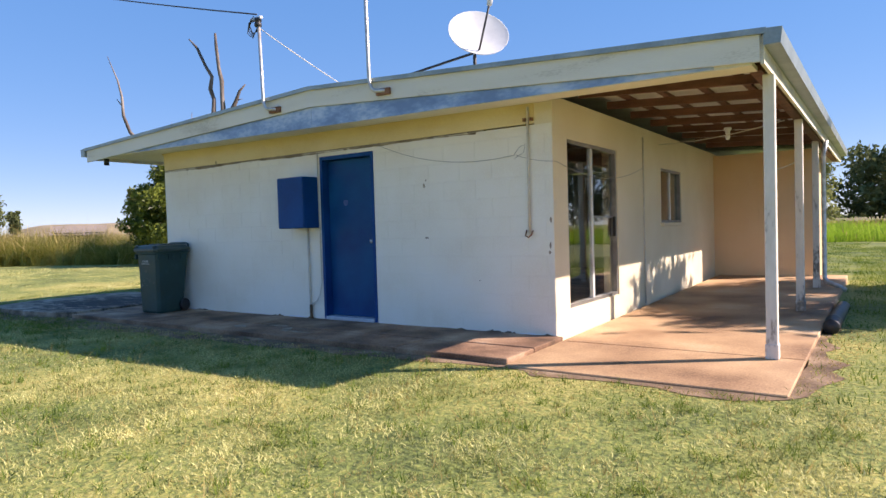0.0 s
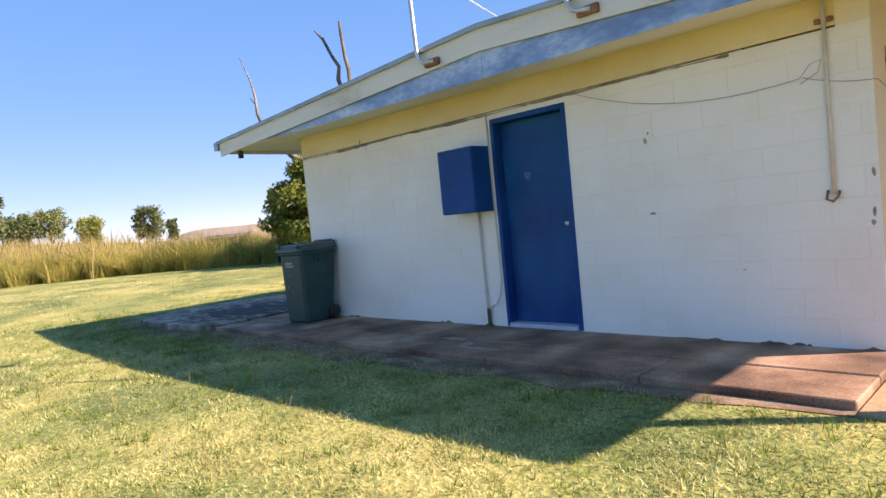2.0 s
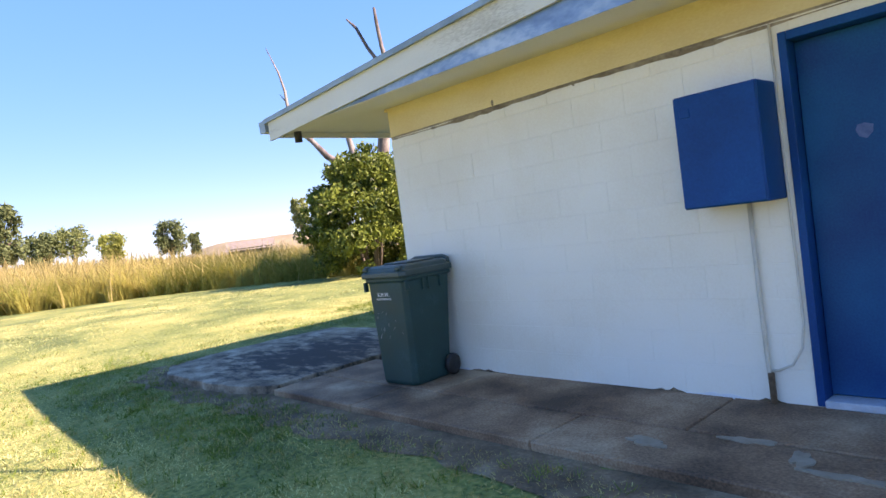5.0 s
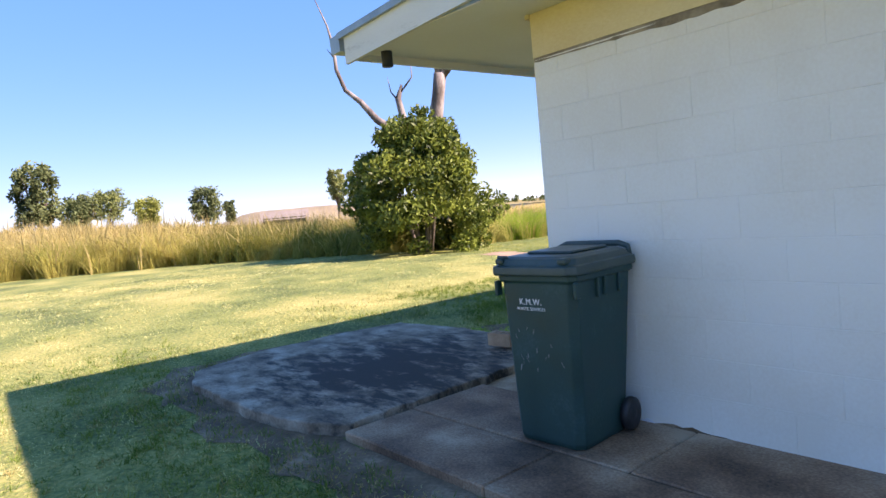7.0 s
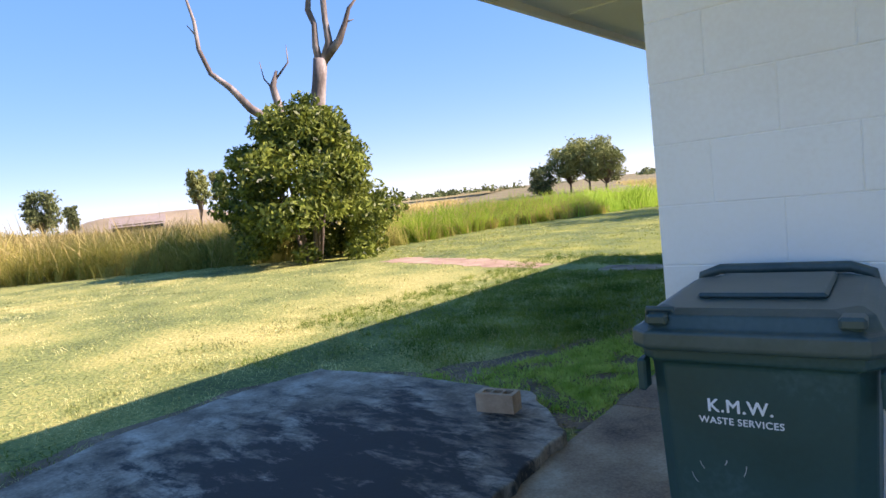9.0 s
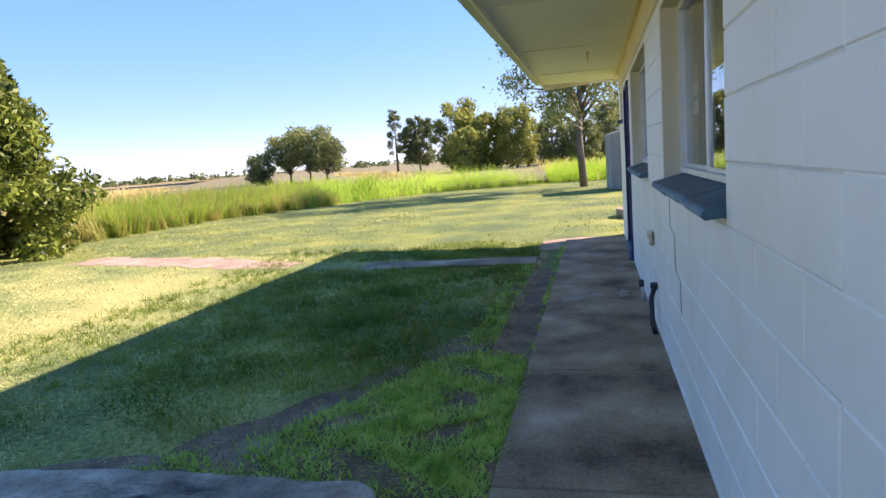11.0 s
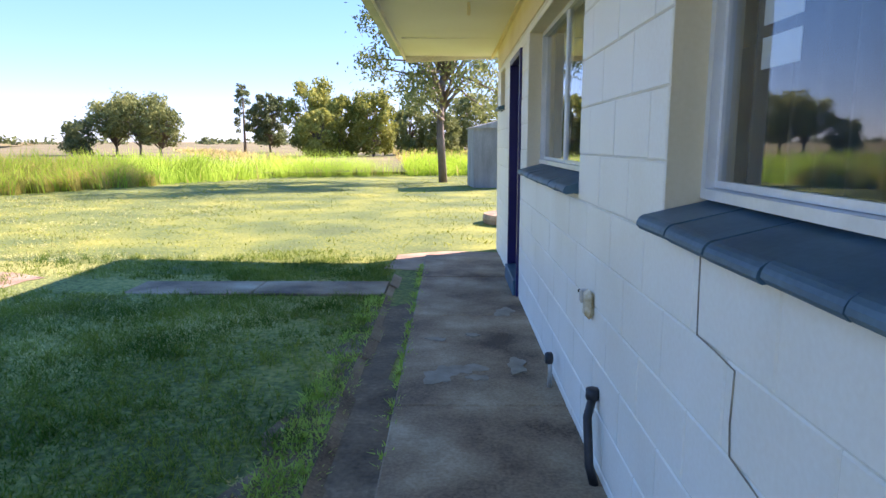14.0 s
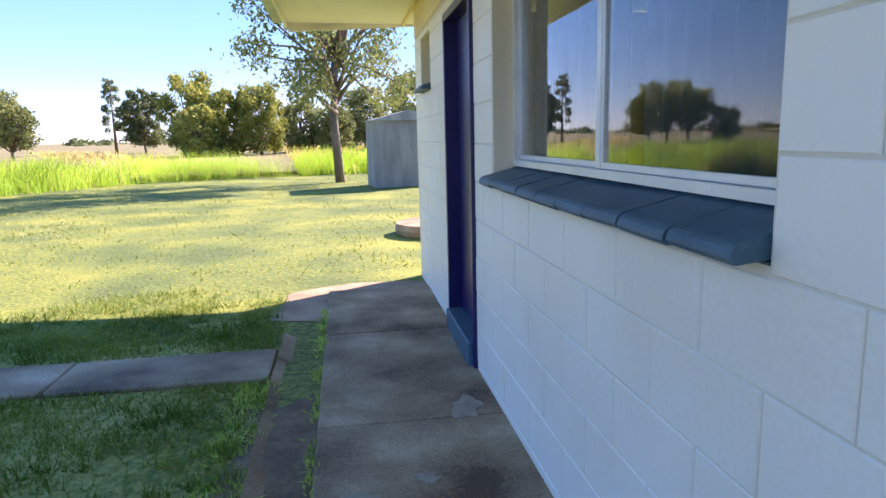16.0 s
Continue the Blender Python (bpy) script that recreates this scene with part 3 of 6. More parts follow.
gutter(RX0 - 0.03, -1, "gutter_side", "grey-green metal gutter along the side eave")
gutter(RX1 + 0.03, 1, "gutter_patio", "grey-green metal gutter along the patio roof")
tagged(mesh_ob("fascia_side", *cuboid(RX0 - 0.028, RX0, RY0 + 0.03, RY1 - 0.03, eave(RX0) - 0.005, rake(RX0) - 0.03), FASCIA), "cream fascia board of the side eave", "fascia", kind="structure")
tagged(mesh_ob("fascia_patio", *cuboid(RX1, RX1 + 0.028, RY0 + 0.03, RY1 - 0.03, eave(RX1) - 0.01, rake(RX1) - 0.03), FASCIA), "cream fascia board of the patio roof", "fascia", kind="structure")


# ---- concrete ----
def slab_run(x0, x1, y0, y1, top, m, cuts, axis, label, name, thick=0.12, slope=0.0):
    """Concrete poured in bays with open joints between them."""
    rng = random.Random(5)
    edges = [x0 if axis == "x" else y0, *cuts, x1 if axis == "x" else y1]
    holder = thing(name, (x0 + x1) / 2, (y0 + y1) / 2, top - thick)
    tagged(holder, label, "path", kind="structure")
    for a, b in zip(edges, edges[1:]):
        d = rng.uniform(-0.004, 0.004)
        bx = (a + 0.004, b - 0.004, y0, y1) if axis == "x" else (x0, x1, a + 0.004, b - 0.004)
        v, f = cuboid(*bx, top - thick, top + d, 0.008)
        v = [(p[0] - (x0 + x1) / 2, p[1] - (y0 + y1) / 2, p[2] - (top - thick) + slope * (p[1] - y0)) for p in v]
        part("bay", (v, f), m, holder)
    return holder


slab_run(-10.32, -2.62, 5.385, 6.05, 0.052, APRON, (-8.6, -6.5, -4.6), "x", "stained brown concrete path along the block wall", "pavement_front")
slab_run(-10.32, -2.62, 4.84, 5.378, 0.046, APRON, (-9.05, -7.2, -5.3, -3.9), "x", "stained brown concrete strip edging the path", "pavement_front_edge")
slab_run(-10.46, -9.53, 6.055, 15.25, 0.005, SIDEPATH, (7.5, 9.0, 10.6, 12.4, 13.9), "y", "grey-brown concrete path beside the house", "pavement_side")
slab_run(-2.612, -0.42, 4.76, 14.0, 0.008, PATIO, (6.0, 9.2), "y", "red-brown concrete patio floor", "pavement_patio", thick=0.16, slope=0.0115)

def ragged(outline, seed=2):
    """An outline broken into short uneven steps."""
    rng = random.Random(seed)
    out = []
    for p, q in zip(outline, outline[1:] + outline[:1]):
        n = max(1, int(math.dist(p, q) / 0.09))
        out += [(p[0] + (q[0] - p[0]) * k / n + rng.uniform(-0.018, 0.018), p[1] + (q[1] - p[1]) * k / n + rng.uniform(-0.018, 0.018)) for k in range(n)]
    return out


old_slab = fix_normals(mesh_ob("pavement_old_slab", *prism(ragged([(-10.34, 4.88), (-10.62, 4.74), (-11.05, 4.64), (-11.6, 4.62), (-12.5, 4.62), (-12.95, 4.80), (-13.2, 5.5), (-13.2, 6.5), (-13.05, 7.3), (-12.0, 7.4), (-11.0, 7.36), (-10.72, 7.1), (-10.45, 6.85), (-10.38, 5.8)]), -0.05, 0.10), OLDSLAB))
for p in old_slab.data.vertices:
    p.co.z -= 0.025 + 0.078 * max(0.0, min(1.0, (-10.6 - p.co.x) / 1.9))
bev = old_slab.modifiers.new("worn_edge", "BEVEL")
bev.width, bev.segments, bev.limit_method, bev.angle_limit = 0.012, 2, "ANGLE", radians(50)
tagged(old_slab, "blackened broken concrete slab beside the path", "slab", kind="structure")
cross = slab_run(-14.4, -10.76, 13.12, 13.66, 0.012, SIDEPATH, (-13.2, -12.0), "x", "narrow grey concrete path across the lawn", "pavement_cross")
patch("soil_track", [(-18.5, 13.7), (-14.3, 13.1), (-14.3, 13.75), (-16, 14.2), (-18.5, 14.5)], PALEDIRT, "pale bare earth worn in the lawn", seed=3)
patch("soil_front", [(-12.6, 4.5), (-11.5, 4.3), (-9.5, 4.35), (-8, 4.4), (-5.2, 4.55), (-3, 4.66), (-1.6, 4.58), (-0.4, 4.62), (-0.16, 5.3), (-0.3, 8.0), (-0.5, 8.2), (-0.5, 4.9), (-10.4, 4.9), (-13.0, 4.9)], DIRT, "bare dirt along the edge of the path", seed=4)
patch("soil_drain", [(-10.5, 7.0), (-11.3, 7.2), (-12.2, 7.7), (-11.8, 8.5), (-11.25, 9.2), (-10.95, 10.5), (-10.85, 12.8), (-10.44, 12.8), (-10.44, 7.0)], DIRT, "dark damp soil beside the path", seed=6)
patch("soil_slab", [(-12.2, 4.3), (-13.0, 4.35), (-13.4, 4.8), (-13.45, 5.6), (-13.4, 6.7), (-13.15, 7.4), (-12.2, 7.6), (-11.5, 7.5), (-12.6, 6.8), (-12.8, 5.4), (-12.7, 4.9)], DIRT, "dusty bare soil round the old slab", seed=9)
patch("soil_end", [(-10.9, 14.45), (-10.45, 14.3), (-9.6, 14.6), (-9.2, 15.2), (-9.3, 15.5), (-10.2, 15.6), (-10.8, 15.3)], PALEDIRT, "pale bare earth at the end of the path", wobble=0.03, seed=7)


def spoon_drain():
    """Broken pieces of concrete laid as a shallow channel."""
    rng = random.Random(11)
    d = thing("drain", -10.6, 11.9, -0.05)
    tagged(d, "broken concrete spoon drain beside the path", "drain", kind="structure")
    y = 9.28
    while y < 13.9:
        l = rng.uniform(0.35, 0.7)
        dx, dz = rng.uniform(-0.015, 0.015), rng.uniform(-0.008, 0.008)
        out = [(-0.14 + dx, 0.075 + dz), (-0.03 + dx, 0.018 + dz), (0.09 + dx, 0.03 + dz), (0.13, 0.0), (-0.14, -0.03)]
        fix_normals(part("bay", prism(out, y - 11.9 + 0.006, y + l - 11.9, "y"), SIDEPATH, d))
        y += l
    return d


spoon_drain()


# ---- patio ----
def patio_post(x, y, h):
    """A square hollow-section post with a flared boot at its foot."""
    p = thing("post", x, y, 0.0)
    tagged(p, "square white patio post with peeling paint", "post", group="patio posts")
    z0 = 0.008 + 0.0115 * (y - 4.76)
    part("shaft", cuboid(-0.045, 0.045, -0.045, 0.045, z0 + 0.12, h, 0.006), POST, p)
    part("foot", cuboid(-0.052, 0.052, -0.052, 0.052, z0, z0 + 0.13, 0.006), POST, p)
    return p


for x, y in ((-0.665, 5.95), (-0.73, 8.95), (-0.76, 11.75)):
    patio_post(x, y, eave(-0.74))
patio_beam = mesh_ob("beam_patio", *cuboid(-0.79, -0.69, RY0 + 0.32, RY1 - 0.3, eave(-0.74) + 0.0, eave(-0.74) + 0.16, 0.005), RAFTER)
tagged(patio_beam, "brown timber beam along the patio posts", "beam", kind="structure")


def patio_frame():
    r = thing("rafters", -1.7, 10.0, 2.3)
    tagged(r, "brown-stained rafters and battens of the patio roof", "rafters", kind="structure")
    y = RY0 + 0.42
    while y < 13.6:
        v = [(x - 1 * -1.7, yy - 10.0, z - 2.3) for x, yy, z in
             [(xx, y + dy, zz) for xx in (WX1 + 0.01, -0.8) for dy in (0, 0.045) for zz in (rake(xx) - 0.155, rake(xx) - 0.065)]]
        part("rafter", (v, [(0, 1, 3, 2), (4, 6, 7, 5), (0, 4, 5, 1), (2, 3, 7, 6), (0, 2, 6, 4), (1, 5, 7, 3)]), RAFTER, r)
        y += 0.9
    for x in (-2.4, -1.95, -1.5, -1.05):
        part("batten", cuboid(x + 1.7 - 0.035, x + 1.7 + 0.035, RY0 + 0.35 - 10, 3.6, rake(x) - 0.062 - 2.3, rake(x) - 0.024 - 2.3), RAFTER, r)
    return r


patio_frame()
lining = mesh_ob("ceiling_patio", *prism([(WX1, rake(WX1) - 0.0235), (RX1, rake(RX1) - 0.0235), (RX1, rake(RX1) - 0.0215), (WX1, rake(WX1) - 0.0215)], RY0 + 0.31, 13.7, "y"), UNDERSIDE)
tagged(lining, "grey underside of the patio roof sheets", "ceiling", kind="structure")
store = mesh_ob("wall_store", *cuboid(WX1, -0.95, 13.7, 15.8, -0.05, TOP, 0.004), APRICOT)
tagged(store, "apricot-painted sheet wall of the storeroom", "wall", kind="structure")
for x in (-1.86,):
    tagged(mesh_ob("trim_store_joint", *cuboid(x - 0.012, x + 0.012, 13.69, 13.7, 0.1, TOP - 0.05), APRICOT), "cover strip on the storeroom wall", "trim", kind="structure")


# ---- doors ----
def front_door():
    d = thing("door_front", -5.56, WY0, 0.06)
    tagged(d, "closed royal blue flush door in a blue frame", "door", kind="structure")
    for s in (-1, 1):
        part("jamb", cuboid(min(s * 0.46, s * 0.415), max(s * 0.46, s * 0.415), -0.012, 0.17, 0, 2.14, 0.004), BLUE, d)
    part("head", cuboid(-0.415, 0.415, -0.012, 0.17, 2.09, 2.14, 0.004), BLUE, d)
    part("leaf", cuboid(-0.411, 0.411, 0.10, 0.14, 0.045, 2.086, 0.003), DOORBLUE, d)
    part("threshold", cuboid(-0.415, 0.415, -0.03, 0.17, -0.005, 0.04, 0.006), STEPGREY, d)
    k = part("knob", lathe([(0.026, 0.0), (0.026, 0.006), (0.012, 0.012), (0.012, 0.03), (0.026, 0.042), (0.028, 0.055), (0.016, 0.066)], 16), GALV, d, True)
    k.matrix_basis = pose(0.35, 0.10, 1.02, 90)
    s = part("worn_spot", prism([(-0.045, 0.0), (-0.03, -0.035), (0.005, -0.05), (0.035, -0.02), (0.04, 0.02), (0.0, 0.035), (-0.035, 0.03)], 0.0, 0.0012, "y"), material("chalky_blue_patch", [(0.3, (0.05, 0.10, 0.24)), (0.7, (0.09, 0.15, 0.3))], scale=20), d)
    s.location = (-0.11, 0.0984, 1.53)
    return d


front_door()


def side_door():
    d = thing("door_side", WX0, 13.49, 0.0)
    tagged(d, "dark navy door standing in a navy frame", "door", kind="structure")
    for s in (-1, 1):
        part("jamb", cuboid(-0.02, 0.15, min(s * 0.46, s * 0.415), max(s * 0.46, s * 0.415), 0.0, 2.17, 0.004), NAVY, d)
    part("head", cuboid(-0.02, 0.15, -0.415, 0.415, 2.12, 2.17, 0.004), NAVY, d)
    part("leaf", cuboid(0.07, 0.11, -0.411, 0.411, 0.155, 2.117, 0.003), NAVY, d)
    part("step", cuboid(-0.045, 0.15, -0.415, 0.415, 0.0, 0.15, 0.008), SLATEBLUE, d)
    k = part("knob", lathe([(0.024, 0.0), (0.012, 0.01), (0.012, 0.03), (0.026, 0.042), (0.024, 0.058)], 12, "x"), GALV, d, True)
    k.matrix_basis = pose(0.07, -0.34, 1.1, 0, 0, 180)
    return d


side_door()


# ---- windows ----
def curtain(y0, y1, z0, z1, folds, depth, x):
    verts, faces = [], []
    n = int((y1 - y0) / 0.02)
    for i in range(n + 1):
        u = i / n
        dx = depth * math.sin(u * folds * 2 * math.pi) + 0.3 * depth * math.sin(u * folds * 5.1)
        for z in (z0, z1):
            verts.append((x + dx, y0 + (y1 - y0) * u, z))
    faces = [(2 * i, 2 * i + 2, 2 * i + 3, 2 * i + 1) for i in range(n)]
    return verts, faces


def tile_geo(w, proj=0.075, h=0.062):
    """A bullnosed sill tile: flat sloping top, rounded nose, straight underside."""
    prof = [(0.14, 0.004), (0.14, -h), (-proj + 0.012, -h - 0.022), (-proj, -h - 0.010)]
    for a in range(0, 91, 18):
        r = 0.032
        prof.append((-proj + r - r * math.cos(math.radians(a)), -0.040 - r + r * math.sin(math.radians(a))))
    return prism([(p[0], p[1]) for p in prof], -w / 2 + 0.0045, w / 2 - 0.0045, "y")


def side_window(name, y0, y1, z0, z1, split, left_cloth, right_cloth, sill=True, tile=0.235):
    """A two-pane aluminium slider set back in the wall, over a row of bullnosed sill tiles."""
    yc = (y0 + y1) / 2
    w = thing(name, WX0, yc, z0)
    tagged(w, "aluminium sliding window over a slate-blue tiled sill", "window", kind="structure")
    a, b, h, xf = y0 - yc, y1 - yc, z1 - z0, 0.105
    fr = 0.032
    base = 0.006 if sill else 0.0
    part("frame", join(cuboid(xf, xf + 0.06, a, a + fr, base, h), cuboid(xf, xf + 0.06, b - fr, b, base, h), cuboid(xf, xf + 0.06, a + fr, b - fr, h - fr, h), cuboid(xf - 0.012, xf + 0.06, a + fr, b - fr, base, base + 0.028)), ALU, w)
    s = split - yc
    part("mullion", cuboid(xf + 0.005, xf + 0.05, s - 0.02, s + 0.02, base + 0.028, h - fr, 0.003), ALU, w)
    for u0, u1, dx in ((a + fr, s - 0.02, 0.018), (s + 0.02, b - fr, 0.034)):
        p = part("pane", cuboid(xf + dx, xf + dx + 0.005, u0, u1, base + 0.028, h - fr), GLASS, w)
        p.visible_shadow = False
        part("sash", join(cuboid(xf + dx - 0.008, xf + dx + 0.014, u0, u0 + 0.018, base + 0.03, h - fr), cuboid(xf + dx - 0.008, xf + dx + 0.014, u1 - 0.018, u1, base + 0.03, h - fr), cuboid(xf + dx - 0.008, xf + dx + 0.014, u0 + 0.018, u1 - 0.018, base + 0.03, base + 0.05)), ALU, w)
    if sill:
        part("sill_bed", join(cuboid(0.145, 0.199, a, b, -0.084, 0.003), cuboid(0.002, 0.145, a, b, -0.084, -0.079)), SLATEBLUE, w)
        n = max(2, round((b - a) / tile))
        tw = (b - a) / n
        geo = tile_geo(tw)
        me = bpy.data.meshes.new("sill_tile")
        me.from_pydata([tuple(v) for v in geo[0]], [], geo[1])
        me.materials.append(SLATEBLUE)
        rng = random.Random(int(y0 * 10))
        for i in range(n):
            t = new("sill_tile", me)
            t.parent = w
            t.location = (rng.uniform(-0.003, 0.003), a + tw * (i + 0.5), rng.uniform(-0.004, 0.004))
            t.rotation_euler = (rng.uniform(-0.012, 0.012), rng.uniform(-0.015, 0.015), 0)
    for cloth, u0, u1 in ((right_cloth, a + 0.02, s), (left_cloth, s, b - 0.02)):
        if cloth:
            m, cover = cloth
            c = part("curtain", curtain(u0, u0 + (u1 - u0) * cover, -0.05, h + 0.1, max(3, (u1 - u0) * cover * 9), 0.018, 0.215), m, w, True)
    return w


# Dark cloths are widened to darken the room; window_2's right one is added.
side_window("window_1", 7.27, 9.25, 1.21, 2.21, 8.31, (ROOMDARK_CLOTH, 0.97), (CURTAIN, 1.0))
side_window("window_2", 10.48, 12.58, 1.21, 2.21, 11.53, (ROOMDARK_CLOTH, 0.95), (ROOMDARK_CLOTH, 0.9))
side_window("window_3", 14.75, 15.35, 1.83, 2.21, 15.05, None, None, tile=0.2)


def slider(name, y0, y1, z0, z1, split, label):
    """A dull aluminium slider in the patio wall."""
    yc = (y0 + y1) / 2
    w = thing(name, WX1, yc, z0)
    tagged(w, label, "sliding door" if z0 < 0.6 else "window", kind="structure")
    a, b, h, xf, fr = y0 - yc, y1 - yc, z1 - z0, -0.09, 0.04
    part("frame", join(cuboid(xf, xf + 0.08, a, a + fr, 0, h), cuboid(xf, xf + 0.08, b - fr, b, 0, h), cuboid(xf, xf + 0.08, a + fr, b - fr, h - fr, h), cuboid(xf, xf + 0.08, a + fr, b - fr, 0, fr)), BRONZE, w)
    s = split - yc
    part("stile", cuboid(xf + 0.02, xf + 0.07, s - 0.03, s + 0.03, fr, h - fr, 0.004), ALU, w)
    for u0, u1, dx in ((a + fr, s - 0.03, 0.05), (s + 0.03, b - fr, 0.03)):
        p = part("pane", cuboid(xf + dx, xf + dx + 0.005, u0, u1, fr, h - fr), GLASS, w)
        p.visible_shadow = False
    if z0 < 0.6:
        part("handle", cuboid(xf + 0.05, xf + 0.085, b - fr - 0.04, b - fr - 0.015, 0.75, 1.0, 0.004), BLACK, w)
        part("rail", cuboid(xf + 0.028, xf + 0.042, s + 0.03, b - fr, 0.98, 1.01), BRONZE, w)
    else:
        part("sill", cuboid(-0.1, 0.06, a - 0.05, b + 0.05, -0.05, 0.0, 0.006), PATIO_CREAM, w)
    return w


slider("sliding_door_1", 6.40, 7.98, 0.30, 2.14, 7.17, "dull aluminium sliding glass door, closed, above a cream plinth")
slider("window_patio", 9.95, 11.15, 1.20, 2.04, 10.55, "small aluminium window in the patio wall")


# ---- things on the walls ----
def meter_box():
    b = thing("meter_box", -6.30, WY0, 1.27)
    tagged(b, "royal blue painted steel meter box on the block wall", "meter box")
    part("body", cuboid(-0.24, 0.24, -0.275, -0.002, 0, 0.67, 0.006), BLUE, b)
    part("door", cuboid(-0.236, 0.236, -0.292, -0.277, 0.006, 0.664, 0.005), BLUE, b)
    part("hinge", tube([(0.238, -0.288, 0.10), (0.238, -0.288, 0.56)], 0.005, 8), BLUE, b)
    part("latch", cuboid(-0.20, -0.14, -0.297, -0.292, 0.54, 0.59, 0.002), BLUE, b)
    return b


meter_box()


def pipe(name, pts, r, m, label, category, n=10):
    return tagged(mesh_ob(name, *tube(pts, r, n), m, smooth=True), label, category)


pipe("conduit", [(-6.27, WY0 - 0.02, 1.27), (-6.27, WY0 - 0.02, 0.7), (-6.265, WY0 - 0.02, 0.28), (-6.255, WY0 - 0.02, 0.05)], 0.013, PALECABLE, "cream painted conduit running down from the meter box", "conduit")
pipe("conduit_stub", [(-6.25, WY0 - 0.028, 0.05), (-6.25, WY0 - 0.028, 0.24)], 0.019, DIRT, "dark corroded foot of the conduit", "conduit")
pipe("cable_door", [(-6.055, WY0 - 0.012, 2.26), (-6.05, WY0 - 0.012, 1.2), (-6.045, WY0 - 0.014, 0.55), (-6.06, WY0 - 0.03, 0.40), (-6.12, WY0 - 0.035, 0.30), (-6.2, WY0 - 0.03, 0.26), (-6.245, WY0 - 0.02, 0.25)], 0.008, PALECABLE, "pale cable running down beside the blue door", "cable")
pipe("conduit_corner", [(-2.95, WY0 - 0.02, 2.46), (-2.955, WY0 - 0.02, 1.8), (-2.955, WY0 - 0.02, 1.14)], 0.014, PALECABLE, "cream painted conduit near the corner of the wall", "conduit")
pipe("conduit_hook", [(-2.99, WY0 - 0.02, 1.17), (-3.0, WY0 - 0.035, 1.11), (-2.96, WY0 - 0.045, 1.09), (-2.93, WY0 - 0.035, 1.12), (-2.92, WY0 - 0.02, 1.16)], 0.009, RUST, "rusty hook at the end of the conduit", "hook")
for x in (-2.99, -2.91):
    tagged(mesh_ob("bracket", *cuboid(x - 0.018, x + 0.018, WY0 - 0.03, WY0 - 0.001, 2.31, 2.345, 0.004), RUST), "small rusty clip on the wall", "clip", group="wall clips")
pipe("wire", [*bow((-5.05, WY0 - 0.015, 2.28), (-3.12, WY0 - 0.02, 1.97), 0.14), (-3.05, WY0 - 0.03, 2.05), (-2.98, WY0 - 0.03, 2.07), (-3.0, WY0 - 0.03, 1.99), (-3.12, WY0 - 0.02, 1.93)], 0.0025, CABLE, "thin sagging grey wire along the wall", "wire", 6)
pipe("wire_patio", [*bow((-3.1, WY0 - 0.02, 1.97), (WX1 + 0.02, WY0 - 0.02, 1.87), 0.02, 5), *bow((WX1 + 0.02, 6.1, 1.87), (WX1 + 0.02, 9.0, 1.98), 0.16)], 0.0025, CABLE, "thin sagging grey wire round the corner of the wall", "wire", 6)
pipe("conduit_patio", [(WX1 + 0.014, 9.05, 2.42), (WX1 + 0.014, 9.05, 0.06)], 0.011, PALECABLE, "thin conduit on the patio wall", "conduit", 8)


def mast(name, x, top, bend_r, label):
    """A bent steel pipe bracketed to the barge board."""
    z = rake(x) - 0.10
    y = RY0 - 0.06
    m = thing(name, x, y, z)
    tagged(m, label, "mast")
    pts = [(0.20, 0.03, -0.05), (0.10, 0.0, -0.045), (0.045, 0, -0.02), (0.012, 0, 0.04), (0.0, 0, 0.12), (-0.03, 0, top - z)]
    part("pipe", tube(pts, 0.021, 12), GALV, m, True)
    part("bracket", cuboid(0.07, 0.26, 0.02, 0.058, -0.09, -0.02, 0.004), RUST, m)
    return m


m1 = mast("service_mast", -6.30, 3.87, 0.1, "bent steel service mast fixed to the barge board")
part("insulator", lathe([(0.02, 0), (0.045, 0.01), (0.045, 0.05), (0.03, 0.06), (0.045, 0.07), (0.045, 0.11), (0.02, 0.12)], 12), BLACK, m1, True).location = (-0.04, 0, 1.0)
part("crossarm", cuboid(-0.16, 0.03, -0.02, 0.02, 1.10, 1.125), GALV, m1)
for k in range(4):
    c = [(-0.02, 0, 1.08), (-0.1 - 0.03 * k, -0.02, 1.14 - 0.02 * k), (-0.2 - 0.015 * k, 0, 1.05 - 0.03 * k), (-0.16, 0.01, 0.95 - 0.02 * k), (-0.05, 0, 0.95 + 0.02 * k)]
    part("lead", tube(c, 0.006, 6), BLACK, m1, True)
mast("aerial_mast", -4.55, 4.9, 0.1, "tall bent steel mast fixed to the barge board")
pipe("service_line", bow((-6.36, RY0 - 0.06, 3.97), (-26, 6.0, 10.6), 0.3, 20), 0.009, BLACK, "black overhead service cable", "cable", 6)

pipe("stay_wire", bow((-6.33, RY0 - 0.06, 3.80), (-5.75, 7.0, rake(-5.75) + 0.01), 0.03), 0.006, PALECABLE, "thin pale wire from the service mast to the roof", "wire", 6)


